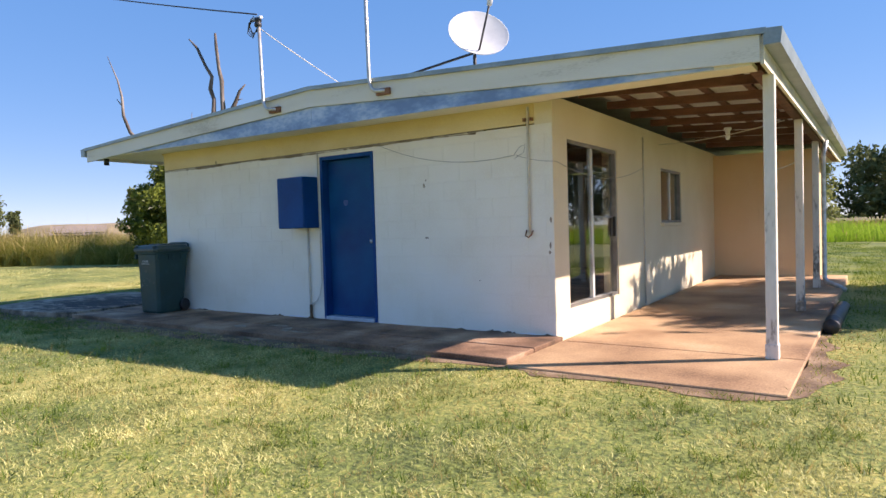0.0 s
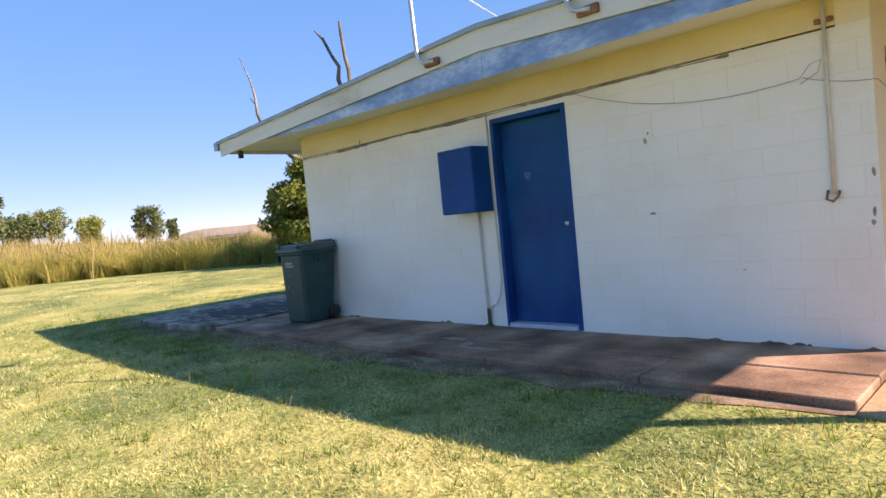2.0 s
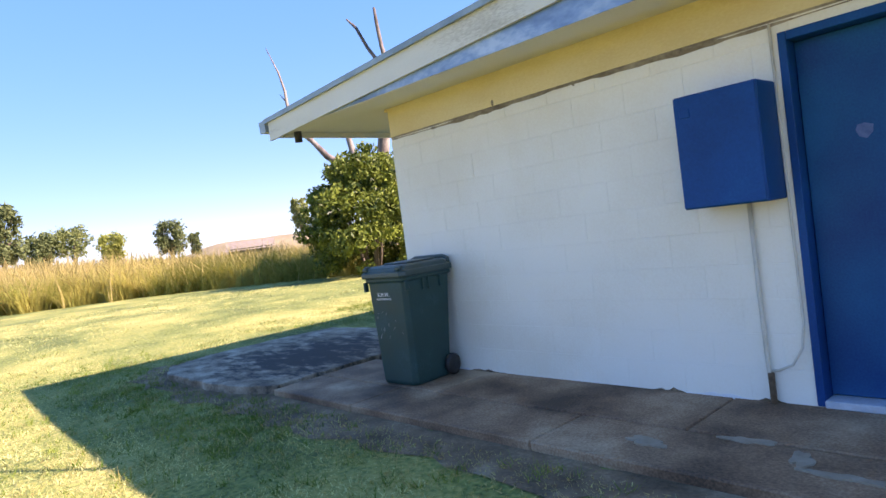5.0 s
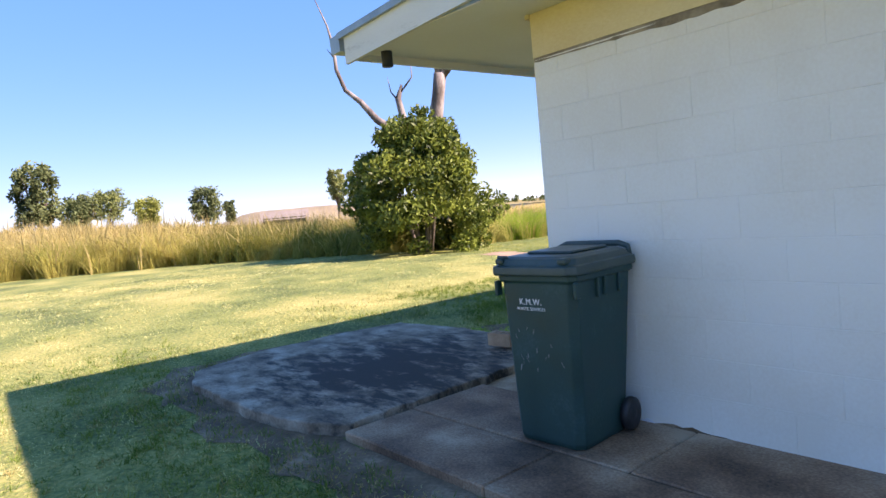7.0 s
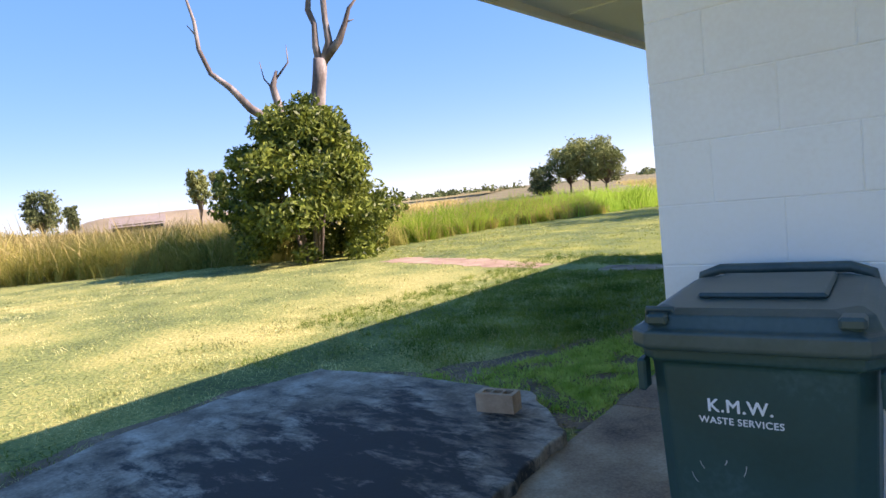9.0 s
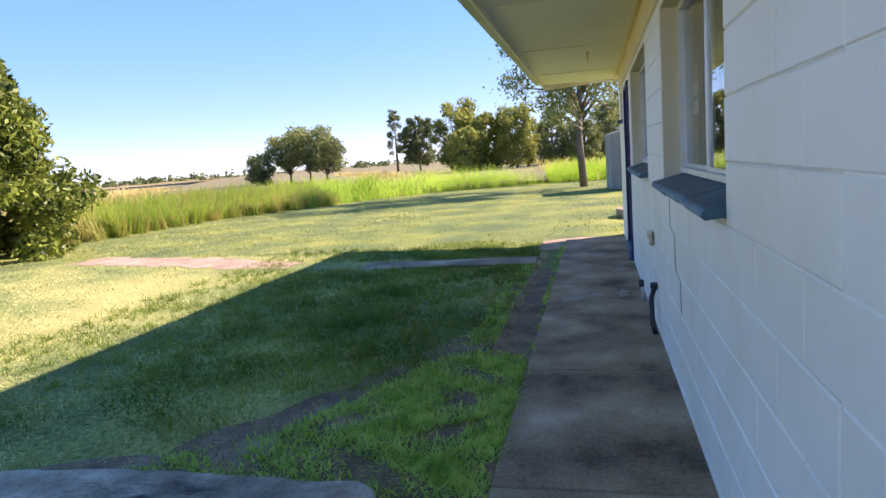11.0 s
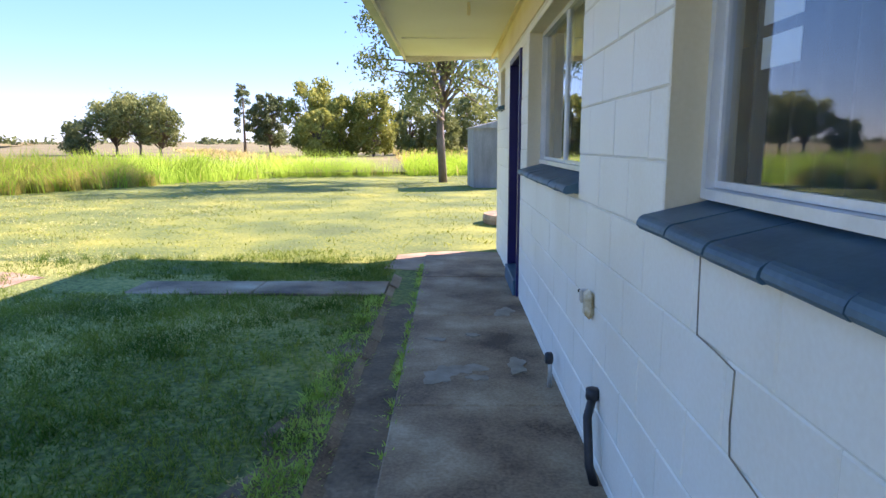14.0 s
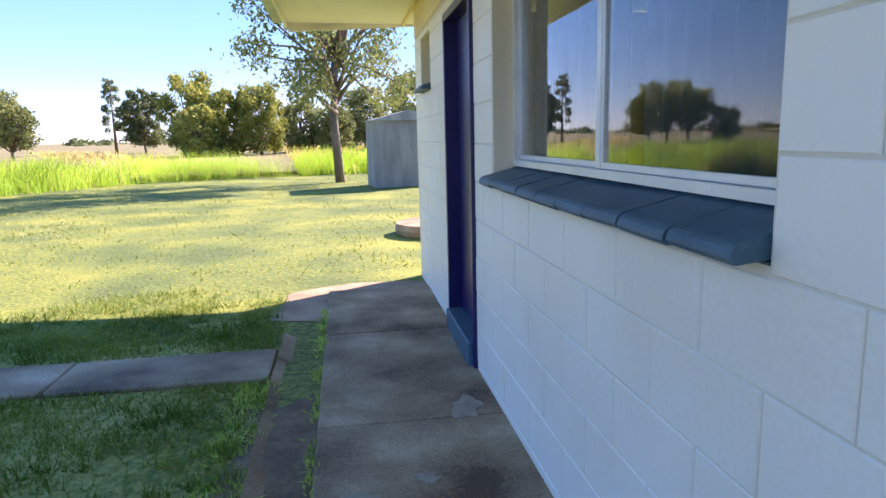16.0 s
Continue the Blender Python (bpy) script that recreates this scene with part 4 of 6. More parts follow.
def dish():
    """An offset dish on a braced roof mount."""
    d = thing("satellite_dish", -3.93, 6.6, rake(-3.93) + 0.01)
    tagged(d, "pale grey satellite dish braced on the roof", "satellite dish")
    prof = [(0.0 + 0.36 * i / 8, 0.075 * (i / 8) ** 2) for i in range(9)]
    v, f = lathe([(max(r, 0.004), h) for r, h in prof] + [(0.365, 0.078)] + [(max(r, 0.004), h - 0.012) for r, h in reversed(prof)], 28)
    r = part("reflector", ([(p[0] * 1.0, p[1] * 1.08, p[2]) for p in v], f), DISHGREY, d, True)
    r.matrix_basis = pose(0.07, -0.04, 0.62, 52, 24, 30)
    part("post", tube([(0, 0, 0), (0, 0, 0.58)], 0.022, 10), BLACK, d, True)
    part("brace", tube([(0, 0, 0.46), (-1.15, -0.9, 0.0)], 0.016, 8), BLACK, d, True)
    part("brace", tube([(0, 0, 0.40), (-0.16, 0.35, 0.02)], 0.014, 8), BLACK, d, True)
    part("feed_arm", tube([(0.05, -0.05, 0.44), (0.20, -0.22, 0.42), (0.40, -0.30, 0.90)], 0.012, 8), BLACK, d, True)
    part("feed", tube([(0.385, -0.29, 0.86), (0.41, -0.29, 0.98)], [0.028, 0.04], 12), DISHGREY, d, True)
    return d


dish()
pipe("pipe_stub", [(-10.55, 5.62, 2.58), (-10.55, 5.62, 2.43)], 0.04, BLACK, "black pipe stub under the eave corner", "pipe", 14)


# ---- by the front path ----
def letters(text, size, m, parent, at, name):
    c = bpy.data.curves.new(name, "FONT")
    c.body, c.size, c.extrude, c.align_x = text, size, 0.0006, "CENTER"
    c.space_character = 1.1
    o = bpy.data.objects.new(name, c)
    scene.collection.objects.link(o)
    dg = bpy.context.evaluated_depsgraph_get()
    me = bpy.data.meshes.new_from_object(o.evaluated_get(dg))
    bpy.data.objects.remove(o)
    bpy.data.curves.remove(c)
    bold = bmesh.new()
    for dx, dy, dz in ((-1, 0, 0), (1, 0, 0.1), (0, 0.6, 0.2), (0, -0.6, 0.3)):
        k = len(bold.verts)
        bold.from_mesh(me)
        bold.verts.ensure_lookup_table()
        for v in bold.verts[k:]:
            v.co += Vector((dx * size * 0.022, dy * size * 0.022, dz * 0.001))
    bold.to_mesh(me)
    bold.free()
    me.materials.clear()
    me.materials.append(m)
    t = new(name, me)
    t.parent = parent
    t.matrix_basis = at
    return t


def wheelie_bin():
    """A 240-litre bin: tapered tub with a rim, overhanging hinged lid, handle bar and wheels."""
    b = thing("wheelie_bin", -9.137, 5.68, 0.055, 3)
    b.scale = (0.9, 0.86, 0.95)
    tagged(b, "dark green plastic wheelie bin with white lettering on the path", "wheelie bin")

    def ring(w, d, y, z, c=0.045):
        x, f, k = w / 2, y - d / 2, y + d / 2
        return [(-x + c, f, z), (x - c, f, z), (x, f + c, z), (x, k - c, z), (x - c, k, z), (-x + c, k, z), (-x, k - c, z), (-x, f + c, z)]

    rings = [ring(0.47, 0.50, -0.045, 0.0), ring(0.49, 0.53, -0.045, 0.03), ring(0.56, 0.66, 0.0, 0.93), ring(0.565, 0.665, 0.0, 0.945), ring(0.60, 0.70, 0.0, 0.95), ring(0.60, 0.70, 0.0, 0.985), ring(0.54, 0.64, 0, 0.985), ring(0.52, 0.62, 0, 0.93)]
    v = [p for r in rings for p in r]
    f = [tuple(reversed(range(8)))] + [(8 * i + k, 8 * i + (k + 1) % 8, 8 * i + 8 + (k + 1) % 8, 8 * i + 8 + k) for i in range(len(rings) - 1) for k in range(8)] + [tuple(range(len(v) - 8, len(v)))]
    t = part("tub", (v, f), BINGREEN, b)
    bv = t.modifiers.new("soft_edges", "BEVEL")
    bv.width, bv.segments, bv.limit_method, bv.angle_limit = 0.008, 2, "ANGLE", radians(25)
    lid = [ring(0.63, 0.74, -0.01, 0.985, 0.05), ring(0.64, 0.75, -0.01, 0.995, 0.05), ring(0.635, 0.745, -0.01, 1.035, 0.05), ring(0.59, 0.70, -0.01, 1.043, 0.05), ring(0.56, 0.67, -0.01, 1.075, 0.06), ring(0.50, 0.60, 0.0, 1.088, 0.06)]
    v = [p for r in lid for p in r]
    f = [tuple(reversed(range(8)))] + [(8 * i + k, 8 * i + (k + 1) % 8, 8 * i + 8 + (k + 1) % 8, 8 * i + 8 + k) for i in range(len(lid) - 1) for k in range(8)] + [tuple(range(len(v) - 8, len(v)))]
    l = part("lid", (v, f), LIDGREEN, b)
    bv = l.modifiers.new("soft_edges", "BEVEL")
    bv.width, bv.segments, bv.limit_method, bv.angle_limit = 0.007, 2, "ANGLE", radians(20)
    part("lid_panel", cuboid(-0.17, 0.17, -0.16, 0.24, 1.086, 1.104, 0.008), LIDGREEN, b)
    for s in (-1, 1):
        part("lid_grip", cuboid(s * 0.235 - 0.03, s * 0.235 + 0.03, -0.372, -0.30, 1.05, 1.082, 0.008), LIDGREEN, b)
        part("lug", cuboid(min(s * 0.285, s * 0.31), max(s * 0.285, s * 0.31), -0.345, -0.29, 0.86, 0.95, 0.006), BINGREEN, b)
        for y in (-0.1, -0.02, 0.14):
            part("rib", cuboid(min(s * 0.27, s * 0.298), max(s * 0.27, s * 0.298), y, y + 0.025, 0.84, 0.95, 0.005), BINGREEN, b)
        w = part("wheel", lathe([(0.02, -0.03), (0.075, -0.03), (0.098, -0.018), (0.10, 0.0), (0.098, 0.018), (0.075, 0.03), (0.05, 0.022), (0.02, 0.03)], 24, "x"), BLACK, b, True)
        w.location = (s * 0.275, 0.20, 0.10)
    part("lid_hinge", tube([(-0.27, 0.33, 1.03), (-0.26, 0.33, 1.085), (-0.2, 0.33, 1.105), (0.2, 0.33, 1.105), (0.26, 0.33, 1.085), (0.27, 0.33, 1.03)], 0.018, 10), LIDGREEN, b, True)
    part("lid_bar", tube([(-0.275, -0.32, 1.05), (-0.27, -0.325, 1.088), (-0.20, -0.325, 1.088), (-0.195, -0.32, 1.05)], 0.009, 8), LIDGREEN, b, True)
    part("axle", tube([(-0.27, 0.20, 0.10), (0.27, 0.20, 0.10)], 0.011, 8), GALV, b, True)
    part("handle", tube([(-0.2, 0.35, 0.97), (-0.2, 0.39, 0.99), (0.2, 0.39, 0.99), (0.2, 0.35, 0.97)], 0.014, 10), BINGREEN, b, True)
    lean = math.degrees(math.atan2(0.02, 0.90))
    yf = lambda z: -0.31 - (z - 0.03) * 0.02 / 0.90 - 0.0012
    letters("K.M.W.", 0.05, WHITEPRINT, b, pose(-0.04, yf(0.815), 0.815, 90 + lean, 0, 0), "lettering")
    letters("WASTE SERVICES", 0.026, WHITEPRINT, b, pose(-0.04, yf(0.782), 0.782, 90 + lean, 0, 0), "lettering_small")
    rng = random.Random(8)
    for k in range(15):
        x, z = rng.uniform(-0.17, 0.19), rng.choice((rng.uniform(0.38, 0.68), rng.uniform(0.45, 0.56)))
        ln = rng.uniform(0.012, 0.05)
        a = rng.uniform(0.6, 2.4)
        p = part("scuff", tube([(x, yf(z), z), (x + ln * 0.5 * math.cos(a), yf(z + ln * 0.5), z + ln * 0.5 * math.sin(a)), (x + ln * math.cos(a) * 0.7, yf(z + ln * math.sin(a)), z + ln * math.sin(a))], rng.uniform(0.0008, 0.0022), 4), SCRATCH, b)
    return b


wheelie_bin()


def hollow_brick():
    """A tan extruded brick lying on its bed, three holes showing on top."""
    b = fix_normals(mesh_ob("brick", *holed_wall(-0.125, 0.125, -0.06, 0.06, [(-0.095, -0.04, -0.03, 0.03), (-0.025, 0.03, -0.03, 0.03), (0.045, 0.1, -0.03, 0.03)], 0.0, 0.115, "x"), BRICKCLAY))
    me = b.data
    for v in me.vertices:
        x, y, z = v.co + b.location
        v.co = (x, -z, y)
    me.flip_normals()
    b.matrix_basis = pose(-10.95, 6.92, 0.101, 0, 0, 8)
    return tagged(b, "tan three-hole clay brick on the old slab", "brick")


hollow_brick()


# ---- along the side wall ----
def wall_tap(y, z0, label, tall):
    p = thing("pipe_end", WX0 - 0.05, y, 0.0)
    tagged(p, label, "pipe")
    if tall:
        part("pipe", tube([(0.02, -0.02, 0.0), (0.0, 0.0, 0.08), (0.0, 0.06, 0.26), (0.03, 0.1, 0.34)], 0.019, 10), BLACK, p, True)
        part("cap", lathe([(0.026, 0.0), (0.03, 0.01), (0.03, 0.045), (0.02, 0.05)], 12, at=(0.028, 0.1, 0.32)), BLACK, p, True)
    else:
        part("pipe", tube([(0.0, 0.0, 0.0), (0.0, 0.0, 0.12), (0.0, 0.01, 0.15)], 0.013, 10), GALV, p, True)
        part("cap", lathe([(0.03, -0.022), (0.035, -0.01), (0.035, 0.015), (0.02, 0.022)], 12, "x", at=(-0.005, 0.01, 0.175)), BLACK, p, True)
    return p


wall_tap(9.83, 0.0, "black pipe standing against the wall at path level", True)
wall_tap(10.86, 0.0, "small black-capped pipe by the wall", False)


def wall_fitting():
    f = thing("wall_vent", WX0, 10.1, 0.625)
    tagged(f, "small cream plastic fitting with a rust-stained cover", "wall fitting")
    part("body", cuboid(-0.038, 0.0, -0.055, 0.03, 0.0, 0.125, 0.018), STAINED, f)
    part("clip", cuboid(-0.045, -0.012, 0.03, 0.062, 0.055, 0.115, 0.006), GALV, f)
    part("screw", tube([(-0.02, 0.21, 0.07), (0.0, 0.21, 0.07)], 0.008, 8), BLACK, f)
    return f


wall_fitting()
pipe("eave_hook", [(-10.0, 13.2, eave(-10.0) + 0.05), (-10.0, 13.2, eave(-10.0) - 0.01), (-10.0, 13.22, eave(-10.0) - 0.05)], 0.014, YELLOW, "small painted hook under the eave", "hook", 8)


def stepped_crack(points, name, label):
    """A crack opened through the block joints."""
    return tagged(mesh_ob(name, *tube(points, 0.0022, 5), CRACK), label, "crack", kind="structure")


xc = WX0 - 0.0015
stepped_crack([(xc, 8.95, 1.11), (xc, 8.945, 0.985), (xc, 8.94, 0.90), (xc, 8.83, 0.895), (xc, 8.725, 0.885), (xc, 8.73, 0.76), (xc, 8.72, 0.69), (xc, 8.6, 0.675), (xc, 8.52, 0.66), (xc, 8.51, 0.48)], "crack", "stepped crack through the painted block joints")


# ---- papers, stains ----
window_paper = thing("paper_notice", WX0 + 0.165, 8.97, 1.55)
tagged(window_paper, "two pale paper sheets stuck inside the window", "paper")
for z in (0.0, 0.105):
    part("sheet", cuboid(0, 0.002, -0.09, 0.09, z, z + 0.075), WHITEPRINT, window_paper)


def stain(x, y, z, w, d, seed):
    """A thin crust of pale cement left on the path."""
    rng = random.Random(seed)
    out = []
    for k in range(22):
        a = 2 * math.pi * k / 22
        r = 0.8 + 0.22 * math.sin(2 * a + seed) + 0.16 * math.sin(5 * a + 2.3 * seed) + rng.uniform(-0.07, 0.07)
        out.append((x + w / 2 * r * math.cos(a), y + d / 2 * r * math.sin(a)))
    return tagged(fix_normals(mesh_ob("trim_cement_stain", *prism(out, z - 0.01, z + 0.002 + 0.0009 * (seed % 6)), PALECEM)), "pale cement stain on the concrete path", "stain", kind="structure")


for k, (x, y, z, w, d) in enumerate([(-10.22, 11.05, 0.009, 0.24, 0.34), (-10.07, 11.15, 0.009, 0.28, 0.22), (-10.0, 11.0, 0.009, 0.14, 0.12), (-10.26, 11.75, 0.009, 0.16, 0.1), (-10.0, 11.85, 0.009, 0.14, 0.08), (-9.75, 11.2, 0.009, 0.16, 0.3), (-9.72, 12.5, 0.009, 0.2, 0.3),
                                     (-6.15, 5.36, 0.053, 0.3, 0.1), (-5.6, 5.1, 0.053, 0.45, 0.09), (-5.85, 5.22, 0.053, 0.12, 0.24), (-6.6, 5.12, 0.053, 0.3, 0.12)]):
    stain(x, y, z, w, d, k)


# ---- marks and small fittings ----
def mark(x, z, w, h, m, name, label, seed):
    """A small ragged chip, hole or stain on the front wall."""
    rng = random.Random(seed)
    out = [(w / 2 * math.cos(a) * rng.uniform(0.7, 1.2), h / 2 * math.sin(a) * rng.uniform(0.7, 1.2)) for a in [2 * math.pi * k / 9 for k in range(9)]]
    o = fix_normals(mesh_ob(name, *prism([(x + p, z + q) for p, q in out], WY0 - 0.0032, WY0 + 0.003, "y"), m))
    return tagged(o, label, "mark", kind="structure")


for k, (x, z, w, h) in enumerate([(-4.31, 1.107, 0.05, 0.022), (-7.41, 2.27, 0.03, 0.04), (-4.33, 1.72, 0.03, 0.05), (-4.30, 1.78, 0.015, 0.03), (-2.72, 1.27, 0.025, 0.06), (-2.73, 1.0, 0.02, 0.07), (-2.74, 0.93, 0.03, 0.04), (-3.6, 0.62, 0.03, 0.008), (-8.2, 2.31, 0.03, 0.06)]):
    mark(x, z, w, h, CRACK, "trim_wall_mark", "small dark chip in the painted wall", k)
rng = random.Random(31)
x = WX0 + 0.05
while x < WX1 - 0.1:
    w = rng.uniform(0.12, 0.5)
    if not -6.1 < x < -5.0 and not -6.1 < x + w < -5.0 and rng.random() < 0.75:
        n = 8
        top = [(x + w * k / n, 0.052 + rng.uniform(0.004, 0.034) * math.sin(math.pi * (k + 0.3) / (n + 0.6))) for k in range(n + 1)]
        o = fix_normals(mesh_ob("trim_wall_base", *prism([(x, 0.046), (x + w, 0.046)] + top[::-1], WY0 - 0.004, WY0 + 0.004, "y"), DIRT if rng.random() < 0.7 else WHITEPRINT))
        tagged(o, "flaking paint at the foot of the block wall", "trim", kind="structure")
    x += w
pipe("post_line", bow((-1.02, 9.0, 1.82), (-0.73, 8.95, 1.92), 0.01), 0.007, PALECABLE, "white line tied to a patio post", "line", 6)
pipe("wire_ceiling", bow((-2.6, 9.6, 2.36), (-0.8, 8.2, 2.33), 0.05), 0.006, PALECABLE, "pale cable slung under the patio rafters", "cable", 6)
lamp = thing("lamp_holder", -1.55, 9.0, 2.28)
tagged(lamp, "white batten lamp holder under the patio roof, unlit", "lamp")
part("base", lathe([(0.045, 0.14), (0.05, 0.12), (0.03, 0.09), (0.03, 0.06)], 16), ALU, lamp, True)
part("bulb", lathe([(0.012, 0.07), (0.028, 0.04), (0.032, 0.015), (0.02, -0.012), (0.005, -0.018)], 16), WHITEPRINT, lamp, True)


# ---- back yard ----
def garden_shed():
    s = thing("shed", -8.5, 28.3, 0.0, 6)
    tagged(s, "small weathered grey metal garden shed", "shed")
    n = 44
    part("walls", join(*[cuboid(-1.0 + 2.0 * i / n, -1.0 + 2.0 * (i + 0.55) / n, -0.745, -0.73, 0, 1.85) for i in range(n)], cuboid(-1.0, 1.0, -0.73, 0.75, 0, 1.85)), SHEDGREY, s)
    part("roof", prism([(-1.05, 1.83), (1.05, 1.83), (1.05, 1.86), (0, 2.12), (-1.05, 1.86)], -0.82, 0.82, "y"), SHEDGREY, s)
    return s


garden_shed()
pipe("downpipe", [(-0.62, 11.9, eave(-0.62) + 0.02), (-0.66, 11.9, 2.2), (-0.66, 11.9, 0.24), (-0.62, 11.88, 0.17), (-0.48, 11.8, 0.12), (-0.36, 11.75, 0.06)], 0.035, GALV, "grey metal downpipe beside a patio post", "downpipe", 12)
drain_pipe = pipe("drain_pipe", [(-0.33, 7.6 + 0.02 * k, 0.075) for k in range(20)] + [(-0.33, 8.0 + 0.2 * k, 0.07 - 0.008 * k) for k in range(12)], [0.075 + 0.006 * (k % 2) for k in range(20)] + [0.078] * 12, BLACK, "black corrugated drain pipe along the patio edge", "pipe", 14)
tank = mesh_ob("tank_lid", *lathe([(0.62, 0.0), (0.64, 0.08), (0.62, 0.16), (0.3, 0.19), (0.02, 0.20)], 24, at=(-8.95, 18.6, 0.0)), SIDEPATH)
tagged(tank, "round concrete lid in the lawn", "tank lid")


# ---- plants ----
def leaf_cloud(centres, radii, count, size, rng, flat=0.75, droop=0.0, soft=False):
    """Small kite-shaped leaves round clump centres, thicker towards each clump's outside."""
    c = np.array(centres, float)
    r = np.array(radii, float)
    w = r ** 2 / (r ** 2).sum()
    k = rng.choice(len(c), count, p=w)
    d = rng.normal(size=(count, 3))
    d /= np.linalg.norm(d, axis=1)[:, None]
    p = c[k] + d * (r[k] * rng.uniform(0.25, 1.0, count) ** 0.5)[:, None] * np.array([1, 1, flat])
    if soft:
        loose = rng.uniform(0, 1, count) < 0.45
        p[loose] = (c[k] + rng.normal(size=(count, 3)) * (r[k] * 0.5)[:, None] * np.array([1, 1, flat]))[loose]
    a = rng.normal(size=(count, 3)) + np.array([0, 0, -droop])
    a /= np.linalg.norm(a, axis=1)[:, None]
    b = np.cross(a, rng.normal(size=(count, 3)) + d * 0.8)
    b /= np.linalg.norm(b, axis=1)[:, None]
    s = (size * rng.uniform(0.6, 1.3, count))[:, None]
    q = np.stack([p - a * s, p + b * s * 0.42, p + a * s, p - b * s * 0.42], 1).reshape(-1, 3)
    return q, np.arange(count * 4).reshape(-1, 4).tolist()


def tree(name, x, y, height, spread_r, clumps, leaves, size, leaf, label, seed, trunk=0.14, fork=0.35, bark=None, low=0.35, droop=0.0, lean=0.0, clump=0.3, group=""):
    """A tapered trunk that forks into limbs, each ending in leafy clumps."""
    rng = np.random.default_rng(seed)
    z = lie(x, y)
    t = thing(name, x, y, z)
    tagged(t, label, "tree", group=group)
    geos, centres, radii = [], [], []
    f = np.array([lean * height * fork, 0.0, height * fork])
    geos.append(tube([(0, 0, -0.15), (0.02 * height * rng.normal(), 0, height * fork * 0.5), tuple(f)], [trunk * 1.25, trunk, trunk * 0.85], 9))
    for i in range(clumps):
        a = 2 * math.pi * (i * 0.618 + rng.uniform(0, 0.2))
        u = (i + 0.5) / clumps
        zz = height * (low + (0.93 - low) * u)
        rr = spread_r * math.sqrt(max(0.04, 1 - ((zz / height - (low + 0.93) / 2) / ((0.93 - low) / 2 + 0.12)) ** 2)) * rng.uniform(0.45, 0.9)
        e = np.array([math.cos(a) * rr + lean * zz, math.sin(a) * rr, zz])
        start = f * min(1.0, 0.55 + 0.5 * u) if i % 3 else f
        mid = (start + e) / 2 + np.array([0, 0, 0.08 * height]) * rng.uniform(-0.3, 1)
        geos.append(tube([tuple(start), tuple(mid), tuple(e)], [trunk * 0.5, trunk * 0.28, trunk * 0.08], 6))
        centres.append(e)
        radii.append(spread_r * clump * rng.uniform(0.7, 1.35))
    part("trunk", join(*geos), bark or BARK, t, True)
    v, fc = leaf_cloud(centres, radii, leaves, size, rng, droop=droop, soft=True)
    part("leaves", (v, fc), leaf, t)
    return t


def dead_tree(x, y):
    rng = random.Random(3)
    t = thing("dead_tree", x, y, lie(x, y), 32)
    t.scale = (1.34, 1.34, 1.34)
    tagged(t, "bleached dead tree with bare forked limbs", "tree")
    g = [
        tube([(-0.1, 0, -0.2), (-0.08, 0, 2.4), (-0.05, 0.03, 3.3), (0.1, 0, 4.0), (0.19, 0, 4.5)], [0.23, 0.20, 0.185, 0.165, 0.17], 10),
        tube([(0.17, 0, 4.35), (0.12, -0.04, 4.8), (0.14, 0, 5.3), (0.02, 0.03, 5.65), (0.1, 0, 6.05), (-0.1, 0, 6.4), (-0.36, 0, 7.0), (-0.62, 0, 7.3)], [0.10, 0.085, 0.066, 0.075, 0.06, 0.05, 0.045, 0.02], 8),
        tube([(0.22, 0, 4.35), (0.44, 0, 4.85), (0.4, 0.03, 5.4), (0.42, 0, 5.9), (0.34, 0, 6.3), (0.28, 0, 7.0), (0.26, 0, 7.45)], [0.11, 0.095, 0.07, 0.075, 0.06, 0.055, 0.04], 8),
        tube([(0.26, 0, 4.45), (0.68, 0, 4.85), (0.86, 0, 5.2), (1.0, 0, 5.55), (1.2, 0, 5.75)], [0.115, 0.09, 0.065, 0.045, 0.02], 8),
        tube([(0.9, 0, 5.25), (1.08, 0.05, 5.3)], [0.03, 0.008], 5),
        tube([(-0.05, -2.57, 2.4), (-0.28, -2.66, 2.89), (-0.54, -2.75, 3.09), (-0.9, -2.75, 3.54), (-1.26, -2.75, 3.86), (-1.44, -2.75, 4.35), (-1.46, -2.75, 4.89), (-1.57, -2.75, 5.38), (-1.83, -2.75, 6.05)], [0.10, 0.095, 0.085, 0.065, 0.05, 0.045, 0.035, 0.022, 0.008], 7),
        tube([(-0.32, -2.66, 2.93), (-0.63, -2.66, 2.8), (-0.77, -2.66, 2.62)], [0.05, 0.03, 0.01], 6),
        tube([(-0.75, -0.3, 2.5), (-0.83, -0.3, 3.4), (-0.93, -0.3, 3.95), (-0.8, -0.3, 4.3)], [0.11, 0.10, 0.085, 0.03], 7),
        tube([(-0.85, -0.3, 4.1), (-0.5, -0.3, 4.45), (-0.5, -0.3, 4.85)], [0.03, 0.020, 0.006], 5),
        tube([(-0.93, -0.3, 3.9), (-1.12, -0.3, 4.15), (-1.18, -0.3, 4.55)], [0.031, 0.016, 0.005], 5),
        tube([(-1.46, -2.75, 4.62), (-1.62, -2.75, 4.84)], [0.023, 0.006], 5),
    ]
    part("limbs", join(*g), DEADWOOD, t, True)
    return t


